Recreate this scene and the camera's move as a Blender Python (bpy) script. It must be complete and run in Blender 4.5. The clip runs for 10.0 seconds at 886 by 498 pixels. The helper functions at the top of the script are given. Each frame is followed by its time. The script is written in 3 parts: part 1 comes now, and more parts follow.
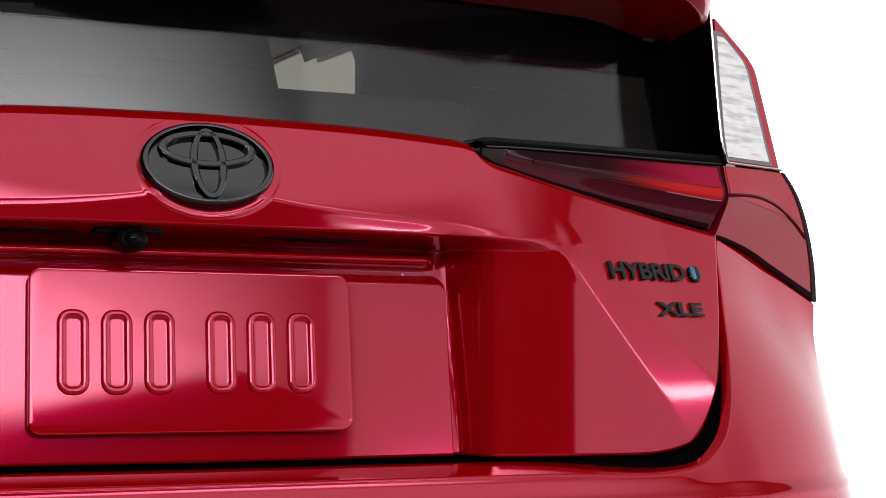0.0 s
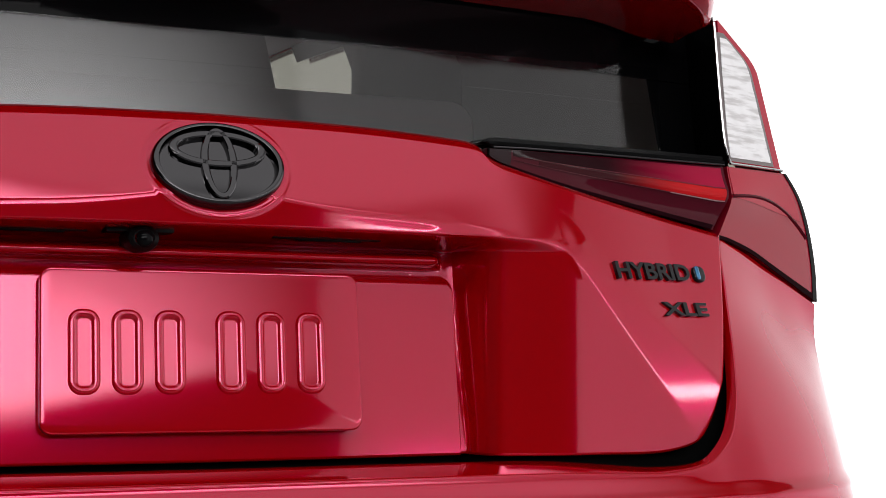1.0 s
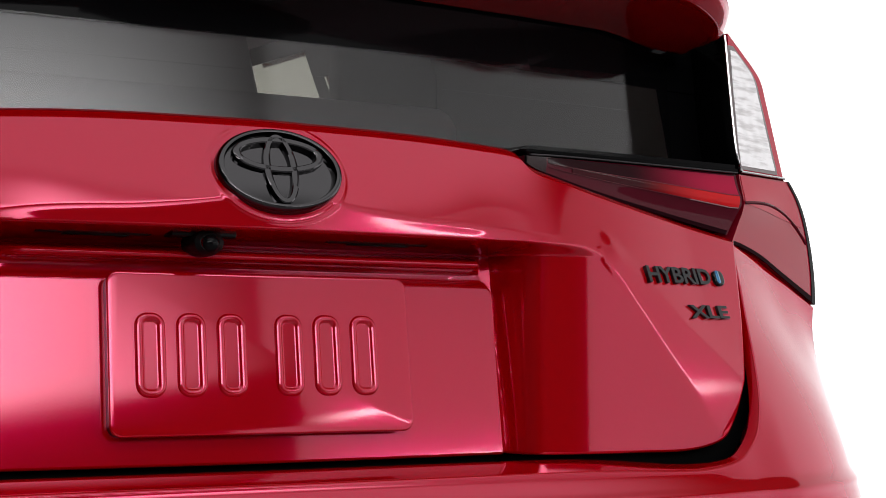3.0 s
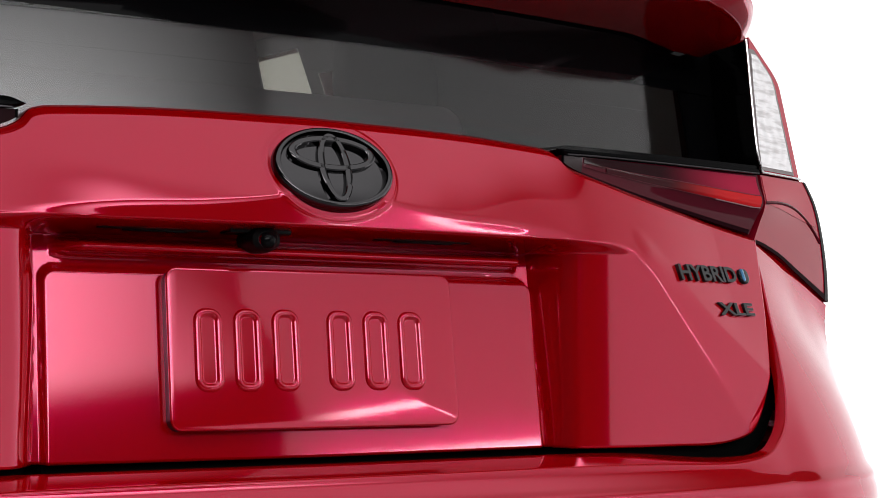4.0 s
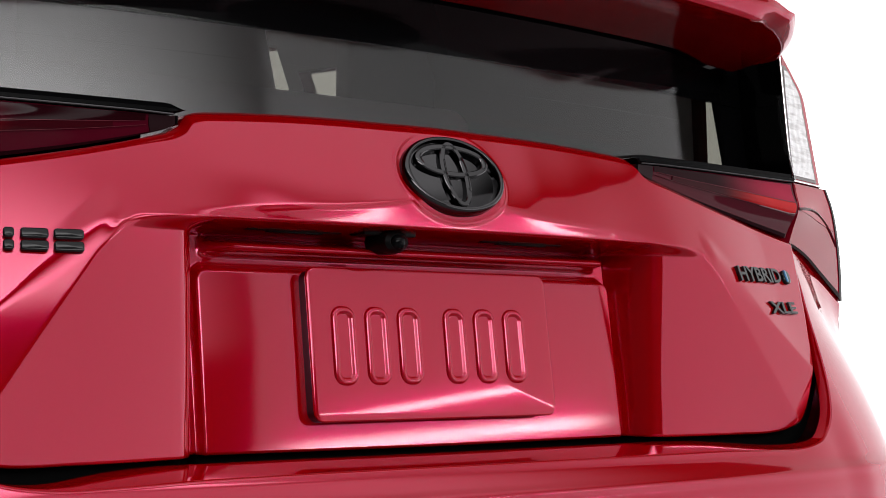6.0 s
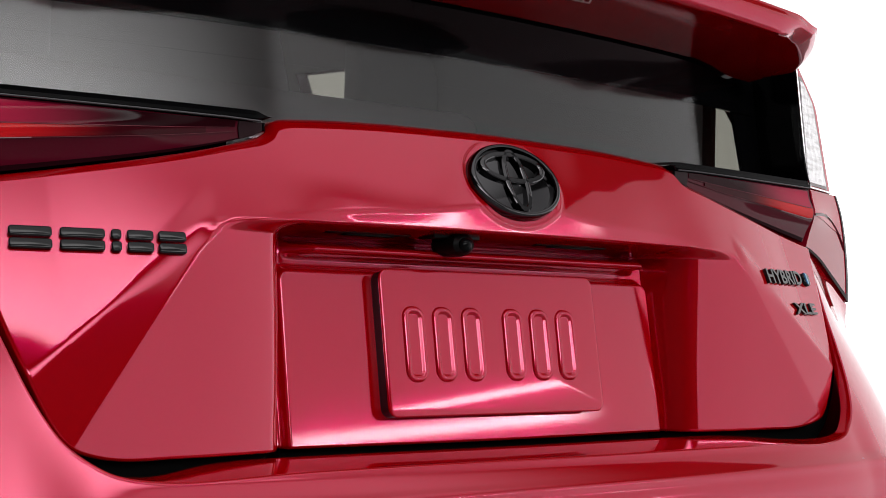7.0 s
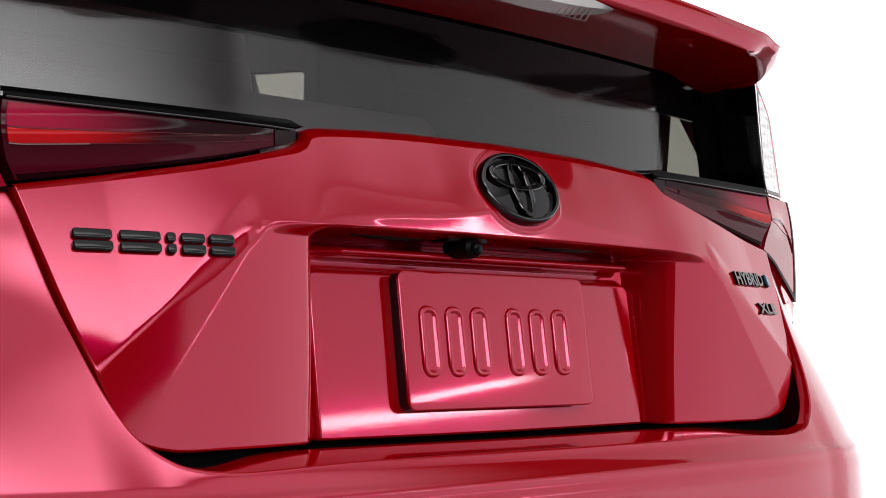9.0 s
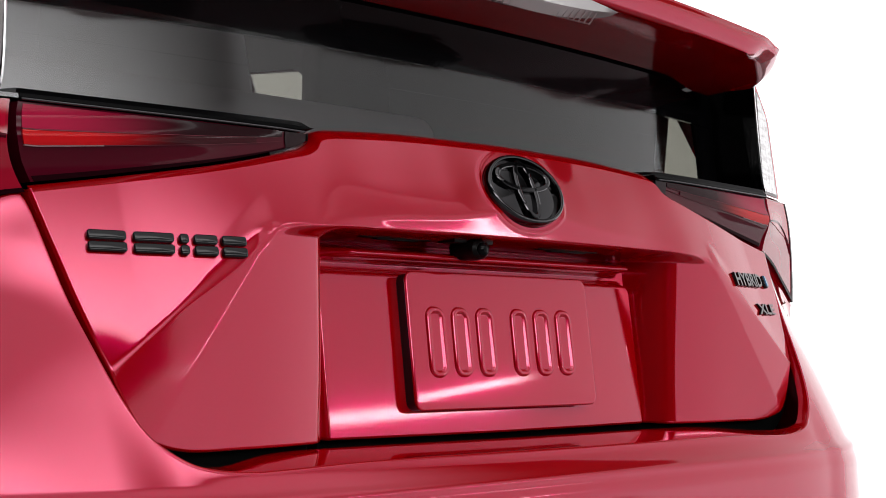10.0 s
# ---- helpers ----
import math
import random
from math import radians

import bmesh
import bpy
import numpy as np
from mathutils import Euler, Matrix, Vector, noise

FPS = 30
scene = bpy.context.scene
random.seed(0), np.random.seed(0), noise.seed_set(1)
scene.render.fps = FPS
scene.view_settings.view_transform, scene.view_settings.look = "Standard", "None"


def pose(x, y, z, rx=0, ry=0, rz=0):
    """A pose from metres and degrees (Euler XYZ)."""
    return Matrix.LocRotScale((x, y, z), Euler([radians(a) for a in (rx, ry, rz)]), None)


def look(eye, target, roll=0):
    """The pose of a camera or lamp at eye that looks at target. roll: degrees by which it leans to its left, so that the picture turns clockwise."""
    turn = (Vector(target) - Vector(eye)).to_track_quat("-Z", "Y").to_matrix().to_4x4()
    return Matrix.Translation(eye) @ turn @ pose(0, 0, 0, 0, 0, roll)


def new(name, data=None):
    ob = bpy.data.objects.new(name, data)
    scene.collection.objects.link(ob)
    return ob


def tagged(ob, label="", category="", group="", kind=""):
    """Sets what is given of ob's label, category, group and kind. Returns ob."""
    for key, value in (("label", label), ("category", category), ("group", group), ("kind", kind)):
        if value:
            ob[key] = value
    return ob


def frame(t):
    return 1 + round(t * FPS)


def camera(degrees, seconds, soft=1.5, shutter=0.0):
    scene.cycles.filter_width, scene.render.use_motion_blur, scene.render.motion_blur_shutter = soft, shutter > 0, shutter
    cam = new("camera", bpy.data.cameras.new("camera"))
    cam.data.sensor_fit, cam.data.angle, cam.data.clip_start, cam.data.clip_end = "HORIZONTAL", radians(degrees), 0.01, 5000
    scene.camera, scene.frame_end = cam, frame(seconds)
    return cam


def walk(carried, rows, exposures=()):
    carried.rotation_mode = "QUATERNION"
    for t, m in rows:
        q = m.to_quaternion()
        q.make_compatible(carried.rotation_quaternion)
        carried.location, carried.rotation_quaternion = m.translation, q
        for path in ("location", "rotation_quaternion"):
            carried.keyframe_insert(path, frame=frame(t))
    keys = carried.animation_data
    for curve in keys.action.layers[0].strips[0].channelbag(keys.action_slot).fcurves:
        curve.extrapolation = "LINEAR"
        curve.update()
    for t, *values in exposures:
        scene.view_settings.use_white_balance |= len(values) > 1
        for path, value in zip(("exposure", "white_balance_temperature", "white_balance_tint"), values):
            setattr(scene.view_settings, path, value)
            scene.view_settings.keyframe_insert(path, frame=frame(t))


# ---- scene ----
cam = camera(33.0, 10.0, soft=0.9)
PATH = [
    (0, (-0.32, -1.363, 0.885), (0.445, 0.482, 0.99), 0.7),
    (0.5, (-0.331, -1.359, 0.885), (0.443, 0.482, 0.99), 0.7),
    (1, (-0.348, -1.356, 0.884), (0.443, 0.478, 0.99), 0.7),
    (1.5, (-0.373, -1.355, 0.883), (0.447, 0.466, 0.99), 0.6),
    (2, (-0.413, -1.346, 0.885), (0.451, 0.455, 0.989), 0.7),
    (2.5, (-0.463, -1.331, 0.881), (0.442, 0.449, 0.99), 0.6),
    (4, (-0.62, -1.29, 0.881), (0.393, 0.432, 0.988), 0.7),
    (4.5, (-0.675, -1.278, 0.885), (0.38, 0.418, 0.986), 0.8),
    (5, (-0.736, -1.264, 0.882), (0.366, 0.403, 0.986), 0.7),
    (5.5, (-0.813, -1.245, 0.885), (0.332, 0.393, 0.983), 0.9),
    (6, (-0.895, -1.224, 0.884), (0.294, 0.381, 0.981), 0.9),
    (7.5, (-1.109, -1.174, 0.886), (0.2, 0.335, 0.977), 1.3),
    (8, (-1.157, -1.164, 0.887), (0.191, 0.311, 0.976), 1.4),
    (8.5, (-1.194, -1.16, 0.887), (0.184, 0.288, 0.976), 1.4),
    (9, (-1.217, -1.157, 0.888), (0.18, 0.271, 0.976), 1.4),
    (9.5, (-1.232, -1.154, 0.888), (0.177, 0.263, 0.977), 1.5),
    (10, (-1.244, -1.149, 0.891), (0.169, 0.264, 0.976), 1.5),
]
walk(cam, [(t, look(eye, target, roll)) for t, eye, target, roll in PATH])


# ---- studio light ----
scene.view_settings.exposure = 0.0
world = bpy.data.worlds.new("studio_air")
world.use_nodes = True
world.node_tree.nodes["Background"].inputs["Color"].default_value = (1.0, 0.98, 1.0, 1)
world.node_tree.nodes["Background"].inputs["Strength"].default_value = 0.03
scene.world = world


def softbox(name, at, target, w, h, watts, soft=(0.2, 0.2, 0.2), color=(1, 0.985, 0.99), roll=0):
    """Area lamp behind a diffuser that falls off towards its sides, its lower and its upper edge."""
    lamp = bpy.data.lights.new(name, "AREA")
    lamp.shape, lamp.size, lamp.size_y, lamp.energy, lamp.color = "RECTANGLE", w, h, watts, color
    lamp.use_nodes = True
    t = lamp.node_tree
    emission = t.nodes["Emission"]
    geo = t.nodes.new("ShaderNodeNewGeometry")
    sep = t.nodes.new("ShaderNodeSeparateXYZ")
    t.links.new(geo.outputs["Parametric"], sep.inputs[0])
    last = None
    for axis, start, end in (("X", 0.0, soft[0]), ("X", 1.0, 1.0 - soft[0]), ("Y", 0.0, soft[1]), ("Y", 1.0, 1.0 - soft[2])):
        span = t.nodes.new("ShaderNodeMapRange")
        span.interpolation_type = "SMOOTHSTEP"
        span.inputs["From Min"].default_value, span.inputs["From Max"].default_value = start, end
        t.links.new(sep.outputs[axis], span.inputs["Value"])
        if last:
            mul = t.nodes.new("ShaderNodeMath")
            mul.operation = "MULTIPLY"
            t.links.new(last, mul.inputs[0])
            t.links.new(span.outputs[0], mul.inputs[1])
            last = mul.outputs[0]
        else:
            last = span.outputs[0]
    t.links.new(last, emission.inputs["Strength"])
    ob = new(name, lamp)
    ob.matrix_world = look(at, target, roll)
    return ob


softbox("overhead_light_bank", (0.0, -1.75, 4.62), (0.0, -1.75, 0.0), 9.0, 5.6, 150, (0.2, 0.30, 0.45))
softbox("overhead_edge_softbox", (0.261, -3.98, 4.60), (0.261, -3.94, 0.0), 8.0, 1.3, 185, (0.22, 0.02, 0.95), roll=-15.6)
softbox("strip_light", (3.12, -4.07, 1.735), (0.0, 0.0, 0.80), 2.6, 0.05, 8.0, (0.2, 0.15, 0.45), roll=-5)
softbox("rear_light_bank", (-1.6, -6.35, 3.50), (-1.5, 0.0, 0.97), 9.6, 2.4, 520, (0.40, 0.08, 0.75), roll=6)


# ---- materials ----
def material(name, color=(0.5, 0.5, 0.5), rough=0.5, metal=0.0, coat=0.0, ior=1.5, emit=0.0, emit_color=None):
    m = bpy.data.materials.new(name)
    m.use_nodes = True
    b = m.node_tree.nodes["Principled BSDF"]
    b.inputs["Base Color"].default_value = (*color, 1)
    b.inputs["Roughness"].default_value = rough
    b.inputs["Metallic"].default_value = metal
    b.inputs["Coat Weight"].default_value = coat
    b.inputs["Coat Roughness"].default_value = 0.02
    b.inputs["IOR"].default_value = ior
    if emit:
        b.inputs["Emission Color"].default_value = (*(emit_color or color), 1)
        b.inputs["Emission Strength"].default_value = emit
    return m


def node(m, kind, **kw):
    n = m.node_tree.nodes.new(kind)
    for k, v in kw.items():
        n.inputs[k].default_value = v
    return n


def add_grain(m, scale, bump, lo, hi, distance=0.0004):
    """Fine relief and a two-scale change of roughness."""
    t = m.node_tree
    b = t.nodes["Principled BSDF"]
    co = node(m, "ShaderNodeTexCoord")
    fine = node(m, "ShaderNodeTexNoise", Scale=scale, Detail=4.0)
    wide = node(m, "ShaderNodeTexNoise", Scale=scale / 40, Detail=3.0)
    mix = node(m, "ShaderNodeMath")
    mix.operation = "MULTIPLY"
    ramp = node(m, "ShaderNodeMapRange")
    ramp.inputs["From Min"].default_value, ramp.inputs["From Max"].default_value = 0.1, 0.45
    ramp.inputs["To Min"].default_value, ramp.inputs["To Max"].default_value = lo, hi
    bmp = node(m, "ShaderNodeBump", Strength=bump, Distance=distance)
    for n in (fine, wide):
        t.links.new(co.outputs["Object"], n.inputs["Vector"])
    t.links.new(fine.outputs["Fac"], mix.inputs[0])
    t.links.new(wide.outputs["Fac"], mix.inputs[1])
    t.links.new(mix.outputs[0], ramp.inputs["Value"])
    t.links.new(ramp.outputs[0], b.inputs["Roughness"])
    t.links.new(fine.outputs["Fac"], bmp.inputs["Height"])
    t.links.new(bmp.outputs[0], b.inputs["Normal"])
    return m


def car_paint():
    """Deep red pigment with metal flakes under clear lacquer, which has a little orange peel."""
    m = material("red_metallic_paint", (0.42, 0.0004, 0.0022), 0.5, 0.0, 1.0)
    t = m.node_tree
    pigment = t.nodes["Principled BSDF"]
    metal = node(m, "ShaderNodeBsdfPrincipled", Metallic=1.0, Roughness=0.10)
    for n in (pigment, metal):
        n.inputs["Coat IOR"].default_value = 1.54
    metal.inputs["Coat Weight"].default_value, metal.inputs["Coat Roughness"].default_value = 1.0, 0.02
    pigment.inputs["Specular IOR Level"].default_value = 0.0
    co = node(m, "ShaderNodeTexCoord")
    flake = node(m, "ShaderNodeTexVoronoi", Scale=2600.0)
    tint = node(m, "ShaderNodeMix")
    tint.data_type = "RGBA"
    tint.inputs[6].default_value = (0.60, 0.004, 0.105, 1)
    tint.inputs[7].default_value = (0.68, 0.005, 0.128, 1)
    peel = node(m, "ShaderNodeTexNoise", Scale=760.0, Detail=1.5)
    bmp = node(m, "ShaderNodeBump", Strength=0.045, Distance=0.0002)
    mix = node(m, "ShaderNodeMixShader", Fac=0.27)
    for n in (flake, peel):
        t.links.new(co.outputs["Object"], n.inputs["Vector"])
    t.links.new(flake.outputs["Color"], tint.inputs["Factor"])
    t.links.new(tint.outputs[2], metal.inputs["Base Color"])
    t.links.new(peel.outputs["Fac"], bmp.inputs["Height"])
    for n in (pigment, metal):
        t.links.new(bmp.outputs[0], n.inputs["Coat Normal"])
    t.links.new(pigment.outputs[0], mix.inputs[1])
    t.links.new(metal.outputs[0], mix.inputs[2])
    t.links.new(mix.outputs[0], t.nodes["Material Output"].inputs["Surface"])
    return m


def tinted_glass(name, tint, rough=0.0, ior=1.5):
    m = bpy.data.materials.new(name)
    m.use_nodes = True
    t = m.node_tree
    t.nodes.remove(t.nodes["Principled BSDF"])
    out = t.nodes["Material Output"]
    clear = node(m, "ShaderNodeBsdfTransparent", Color=(*tint, 1))
    gloss = node(m, "ShaderNodeBsdfGlossy", Roughness=rough)
    weight = node(m, "ShaderNodeLayerWeight", Blend=0.5)
    steep = node(m, "ShaderNodeMath")
    steep.operation = "POWER"
    steep.inputs[1].default_value = 5.0
    fres = node(m, "ShaderNodeMapRange")
    fres.inputs["To Min"].default_value = ((ior - 1) / (ior + 1)) ** 2
    t.links.new(weight.outputs["Facing"], steep.inputs[0])
    t.links.new(steep.outputs[0], fres.inputs["Value"])
    mix = node(m, "ShaderNodeMixShader")
    t.links.new(fres.outputs[0], mix.inputs[0])
    t.links.new(clear.outputs[0], mix.inputs[1])
    t.links.new(gloss.outputs[0], mix.inputs[2])
    t.links.new(mix.outputs[0], out.inputs["Surface"])
    return m


PAINT = car_paint()
BLACK = add_grain(material("black_gloss_plastic", (0.003, 0.003, 0.0033), 0.12, ior=1.12), 900, 0.02, 0.06, 0.14)
EMBLEM = material("black_chrome", (0.080, 0.078, 0.081), 0.05, 1.0)
BADGE = material("black_badge_metal", (0.006, 0.006, 0.007), 0.13, 0.0, 0.15, ior=1.35)
MOULDING = material("satin_grey_rib", (0.10, 0.095, 0.10), 0.22, 0.9)
TRIM = add_grain(material("black_satin_trim", (0.008, 0.008, 0.009), 0.35), 700, 0.05, 0.28, 0.45)
RUBBER = add_grain(material("black_rubber", (0.01, 0.01, 0.01), 0.6), 600, 0.1, 0.5, 0.75)
FRIT = material("black_glass_border", (0.003, 0.003, 0.0035), 0.06, ior=1.18)
GAP = material("black_seal_rubber", (0.004, 0.004, 0.004), 0.8, ior=1.1)
SHADE = add_grain(material("black_moulded_plastic", (0.003, 0.003, 0.0032), 0.4, ior=1.22), 700, 0.05, 0.3, 0.5)
GLASS = tinted_glass("privacy_glass", (0.86, 0.86, 0.87), 0.08, 1.56)
SIDE_GLASS = tinted_glass("side_window_glass", (0.25, 0.25, 0.205))
LAMP_RED = material("smoked_red_lens", (0.075, 0.003, 0.011), 0.06, ior=1.25)
LAMP_MID = material("red_lens", (0.35, 0.006, 0.024), 0.06, ior=1.46)
LAMP_BAND = material("bright_red_lens", (0.46, 0.006, 0.030), 0.06, ior=1.42)
PINK_LINE = material("pale_pink_line", (0.17, 0.035, 0.05), 0.15, ior=1.2)
GLINT_LINE = material("painted_glint_line", (0.42, 0.25, 0.27), 0.15, ior=1.3)
LAMP_TIP = material("smoked_grey_lens", (0.022, 0.010, 0.012), 0.10, ior=1.2)
LAMP_ARC = material("smoked_lens_line", (0.085, 0.003, 0.010), 0.08, ior=1.2)
LAMP_DARK = material("dark_red_lens", (0.014, 0.002, 0.004), 0.08, ior=1.06)


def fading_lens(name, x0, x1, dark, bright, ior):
    """Red lens with its glow painted into the colour, from dark at the inner end to bright at the outer one."""
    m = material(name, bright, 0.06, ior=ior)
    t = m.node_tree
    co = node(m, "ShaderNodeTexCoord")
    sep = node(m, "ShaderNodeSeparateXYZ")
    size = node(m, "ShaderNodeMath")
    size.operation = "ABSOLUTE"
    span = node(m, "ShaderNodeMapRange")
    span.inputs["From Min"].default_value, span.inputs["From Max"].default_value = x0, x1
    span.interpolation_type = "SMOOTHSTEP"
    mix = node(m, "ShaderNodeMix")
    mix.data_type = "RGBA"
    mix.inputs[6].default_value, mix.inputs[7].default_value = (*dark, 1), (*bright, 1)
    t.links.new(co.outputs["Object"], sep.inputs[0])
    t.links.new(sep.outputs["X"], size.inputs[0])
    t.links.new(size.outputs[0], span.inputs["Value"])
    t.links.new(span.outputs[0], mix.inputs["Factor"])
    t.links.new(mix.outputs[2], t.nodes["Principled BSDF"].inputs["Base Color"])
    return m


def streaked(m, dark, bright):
    """Long level streaks painted into the colour, as of light broken up in a ribbed reflector."""
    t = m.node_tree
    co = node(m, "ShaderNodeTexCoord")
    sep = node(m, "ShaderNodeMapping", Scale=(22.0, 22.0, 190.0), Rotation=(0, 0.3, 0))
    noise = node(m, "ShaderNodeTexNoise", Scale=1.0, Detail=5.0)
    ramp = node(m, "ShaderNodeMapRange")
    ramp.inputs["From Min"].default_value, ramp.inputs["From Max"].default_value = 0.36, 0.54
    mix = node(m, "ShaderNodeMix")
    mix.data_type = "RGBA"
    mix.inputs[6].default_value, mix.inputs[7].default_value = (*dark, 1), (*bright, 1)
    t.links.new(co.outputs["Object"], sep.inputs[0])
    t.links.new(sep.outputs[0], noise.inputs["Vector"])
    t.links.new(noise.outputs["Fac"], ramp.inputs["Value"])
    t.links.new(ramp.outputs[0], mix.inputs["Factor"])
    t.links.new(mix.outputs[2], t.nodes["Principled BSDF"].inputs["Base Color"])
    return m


LAMP_STRIP = fading_lens("painted_glow_strip_lens", 0.43, 0.54, (0.04, 0.003, 0.006), (0.58, 0.010, 0.014), 1.22)
LAMP_UPPER = fading_lens("painted_glow_upper_lens", 0.42, 0.57, (0.018, 0.002, 0.004), (0.40, 0.010, 0.048), 1.18)
LENS = streaked(material("painted_streak_reflector", (0.9, 0.89, 0.89), 0.25, 0.0, 0.5), (0.66, 0.64, 0.64), (0.97, 0.96, 0.97))
BRAKE = material("clear_brake_lens", (0.50, 0.48, 0.48), 0.22, 0.3)
SEAL = material("grey_lamp_seal", (0.20, 0.17, 0.17), 0.4)
CHROME = material("chrome_edge", (0.75, 0.75, 0.76), 0.12, 1.0)
BLUE = material("blue_chrome", (0.05, 0.22, 0.42), 0.2, 0.6, 0.6)
SEAT = add_grain(material("grey_seat_cloth", (0.84, 0.83, 0.82), 0.85), 500, 0.3, 0.75, 0.95)
LINING = add_grain(material("warm_grey_lining", (0.28, 0.265, 0.245), 0.8), 300, 0.2, 0.7, 0.9)
LINER = add_grain(material("grey_headliner", (0.78, 0.77, 0.76), 0.9), 300, 0.2, 0.8, 0.95)
CYC = add_grain(material("white_studio_paint", (0.86, 0.85, 0.86), 0.7), 40, 0.05, 0.6, 0.8)
FLOOR = add_grain(material("grey_floor_paint", (0.20, 0.20, 0.205), 0.55), 40, 0.05, 0.45, 0.65)
# the backdrop emits; its glow stands in for floods that are not built
CYC_GLOW = material("glowing_white_cove", (0.60, 0.595, 0.60), 0.8, emit=0.80, emit_color=(1.0, 0.985, 1.0))
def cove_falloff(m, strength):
    """The cove glows by itself in place of floods: less towards its open end and its top."""
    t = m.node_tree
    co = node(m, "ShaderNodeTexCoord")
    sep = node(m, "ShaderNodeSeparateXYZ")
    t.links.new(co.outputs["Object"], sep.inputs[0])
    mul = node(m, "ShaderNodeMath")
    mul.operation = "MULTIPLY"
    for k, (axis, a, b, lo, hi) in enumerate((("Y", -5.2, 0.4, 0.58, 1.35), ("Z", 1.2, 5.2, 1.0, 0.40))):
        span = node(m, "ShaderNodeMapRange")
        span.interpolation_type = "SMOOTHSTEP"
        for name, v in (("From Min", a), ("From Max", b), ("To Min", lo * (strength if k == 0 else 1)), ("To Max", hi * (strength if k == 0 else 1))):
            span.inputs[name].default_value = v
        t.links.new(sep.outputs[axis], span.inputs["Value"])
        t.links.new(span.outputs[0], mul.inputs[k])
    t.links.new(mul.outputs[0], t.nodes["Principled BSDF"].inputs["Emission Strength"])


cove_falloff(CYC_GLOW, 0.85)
DARK_WALL = add_grain(material("black_studio_paint", (0.025, 0.025, 0.026), 0.8), 30, 0.05, 0.7, 0.9)
RIM = material("alloy_rim", (0.45, 0.45, 0.46), 0.3, 0.9)


# ---- shape helpers ----
def sstep(a, b, v):
    t = min(1.0, max(0.0, (v - a) / (b - a)))
    return t * t * (3 - 2 * t)


def lerp(a, b, t):
    return a + (b - a) * t


def table(v, pts):
    """Smooth value at v along (place, value) pairs."""
    if v <= pts[0][0]:
        return pts[0][1]
    for i in range(len(pts) - 1):
        (a, p), (b, q) = pts[i], pts[i + 1]
        if v <= b:
            left = pts[i - 1] if i else (2 * a - b, 2 * p - q)
            right = pts[i + 2] if i + 2 < len(pts) else (2 * b - a, 2 * q - p)
            m0 = (q - left[1]) / (b - left[0]) * (b - a)
            m1 = (right[1] - p) / (right[0] - a) * (b - a)
            t = (v - a) / (b - a)
            return (2 * t**3 - 3 * t**2 + 1) * p + (t**3 - 2 * t**2 + t) * m0 + (3 * t**2 - 2 * t**3) * q + (t**3 - t**2) * m1
    return pts[-1][1]


def smax(a, b, k):
    h = max(k - abs(a - b), 0.0) / k
    return max(a, b) + h * h * k * 0.25


def spaced(a, b, step):
    n = max(1, round(abs(b - a) / step))
    return [a + (b - a) * i / n for i in range(n)]


def part(name, bm, mat, parent=None, label="", smooth=True, sharp=40):
    me = bpy.data.meshes.new(name)
    bmesh.ops.recalc_face_normals(bm, faces=bm.faces)
    if smooth:
        for f in bm.faces:
            f.smooth = True
        for e in bm.edges:
            if len(e.link_faces) == 2 and e.calc_face_angle() > radians(sharp):
                e.smooth = False
    bm.to_mesh(me)
    bm.free()
    me.materials.append(mat)
    ob = new(name, me)
    if parent:
        ob.parent = parent
    if label:
        tagged(ob, label)
    return ob


def sheet(rows, flip=False):
    """A bmesh of quads from rows of points."""
    bm = bmesh.new()
    vs = [[bm.verts.new(p) for p in r] for r in rows]
    for a, b in zip(vs, vs[1:]):
        for i in range(len(a) - 1):
            q = (a[i], a[i + 1], b[i + 1], b[i])
            if len({v.co.to_tuple(6) for v in q}) >= 3:
                try:
                    bm.faces.new(q if not flip else q[::-1])
                except ValueError:
                    pass
    bmesh.ops.remove_doubles(bm, verts=bm.verts, dist=1e-6)
    bmesh.ops.dissolve_degenerate(bm, edges=bm.edges, dist=1e-7)
    return bm


def merged(*bms):
    out = bmesh.new()
    for b in bms:
        me = bpy.data.meshes.new("tmp")
        b.to_mesh(me)
        b.free()
        out.from_mesh(me)
        bpy.data.meshes.remove(me)
    return out


def block(x0, x1, y0, y1, z0, z1, bevel=0.0, seg=2):
    bm = bmesh.new()
    bmesh.ops.create_cube(bm, size=1, matrix=Matrix.Translation(((x0 + x1) / 2, (y0 + y1) / 2, (z0 + z1) / 2)) @ Matrix.Diagonal((x1 - x0, y1 - y0, z1 - z0, 1)))
    if bevel:
        bmesh.ops.bevel(bm, geom=list(bm.edges), offset=bevel, segments=seg, affect="EDGES", profile=0.5)
    return bm


def tube(path, r, n=10, flat=1.0):
    """A round bar along the points of path."""
    rows = []
    for i, p in enumerate(path):
        d = (Vector(path[min(i + 1, len(path) - 1)]) - Vector(path[max(i - 1, 0)])).normalized()
        up = Vector((0, 0, 1)) if abs(d.z) < 0.9 else Vector((0, 1, 0))
        a = d.cross(up).normalized()
        b = a.cross(d)
        rows.append([Vector(p) + a * (r * math.cos(2 * math.pi * j / n)) + b * (r * flat * math.sin(2 * math.pi * j / n)) for j in range(n + 1)])
    return sheet(rows)


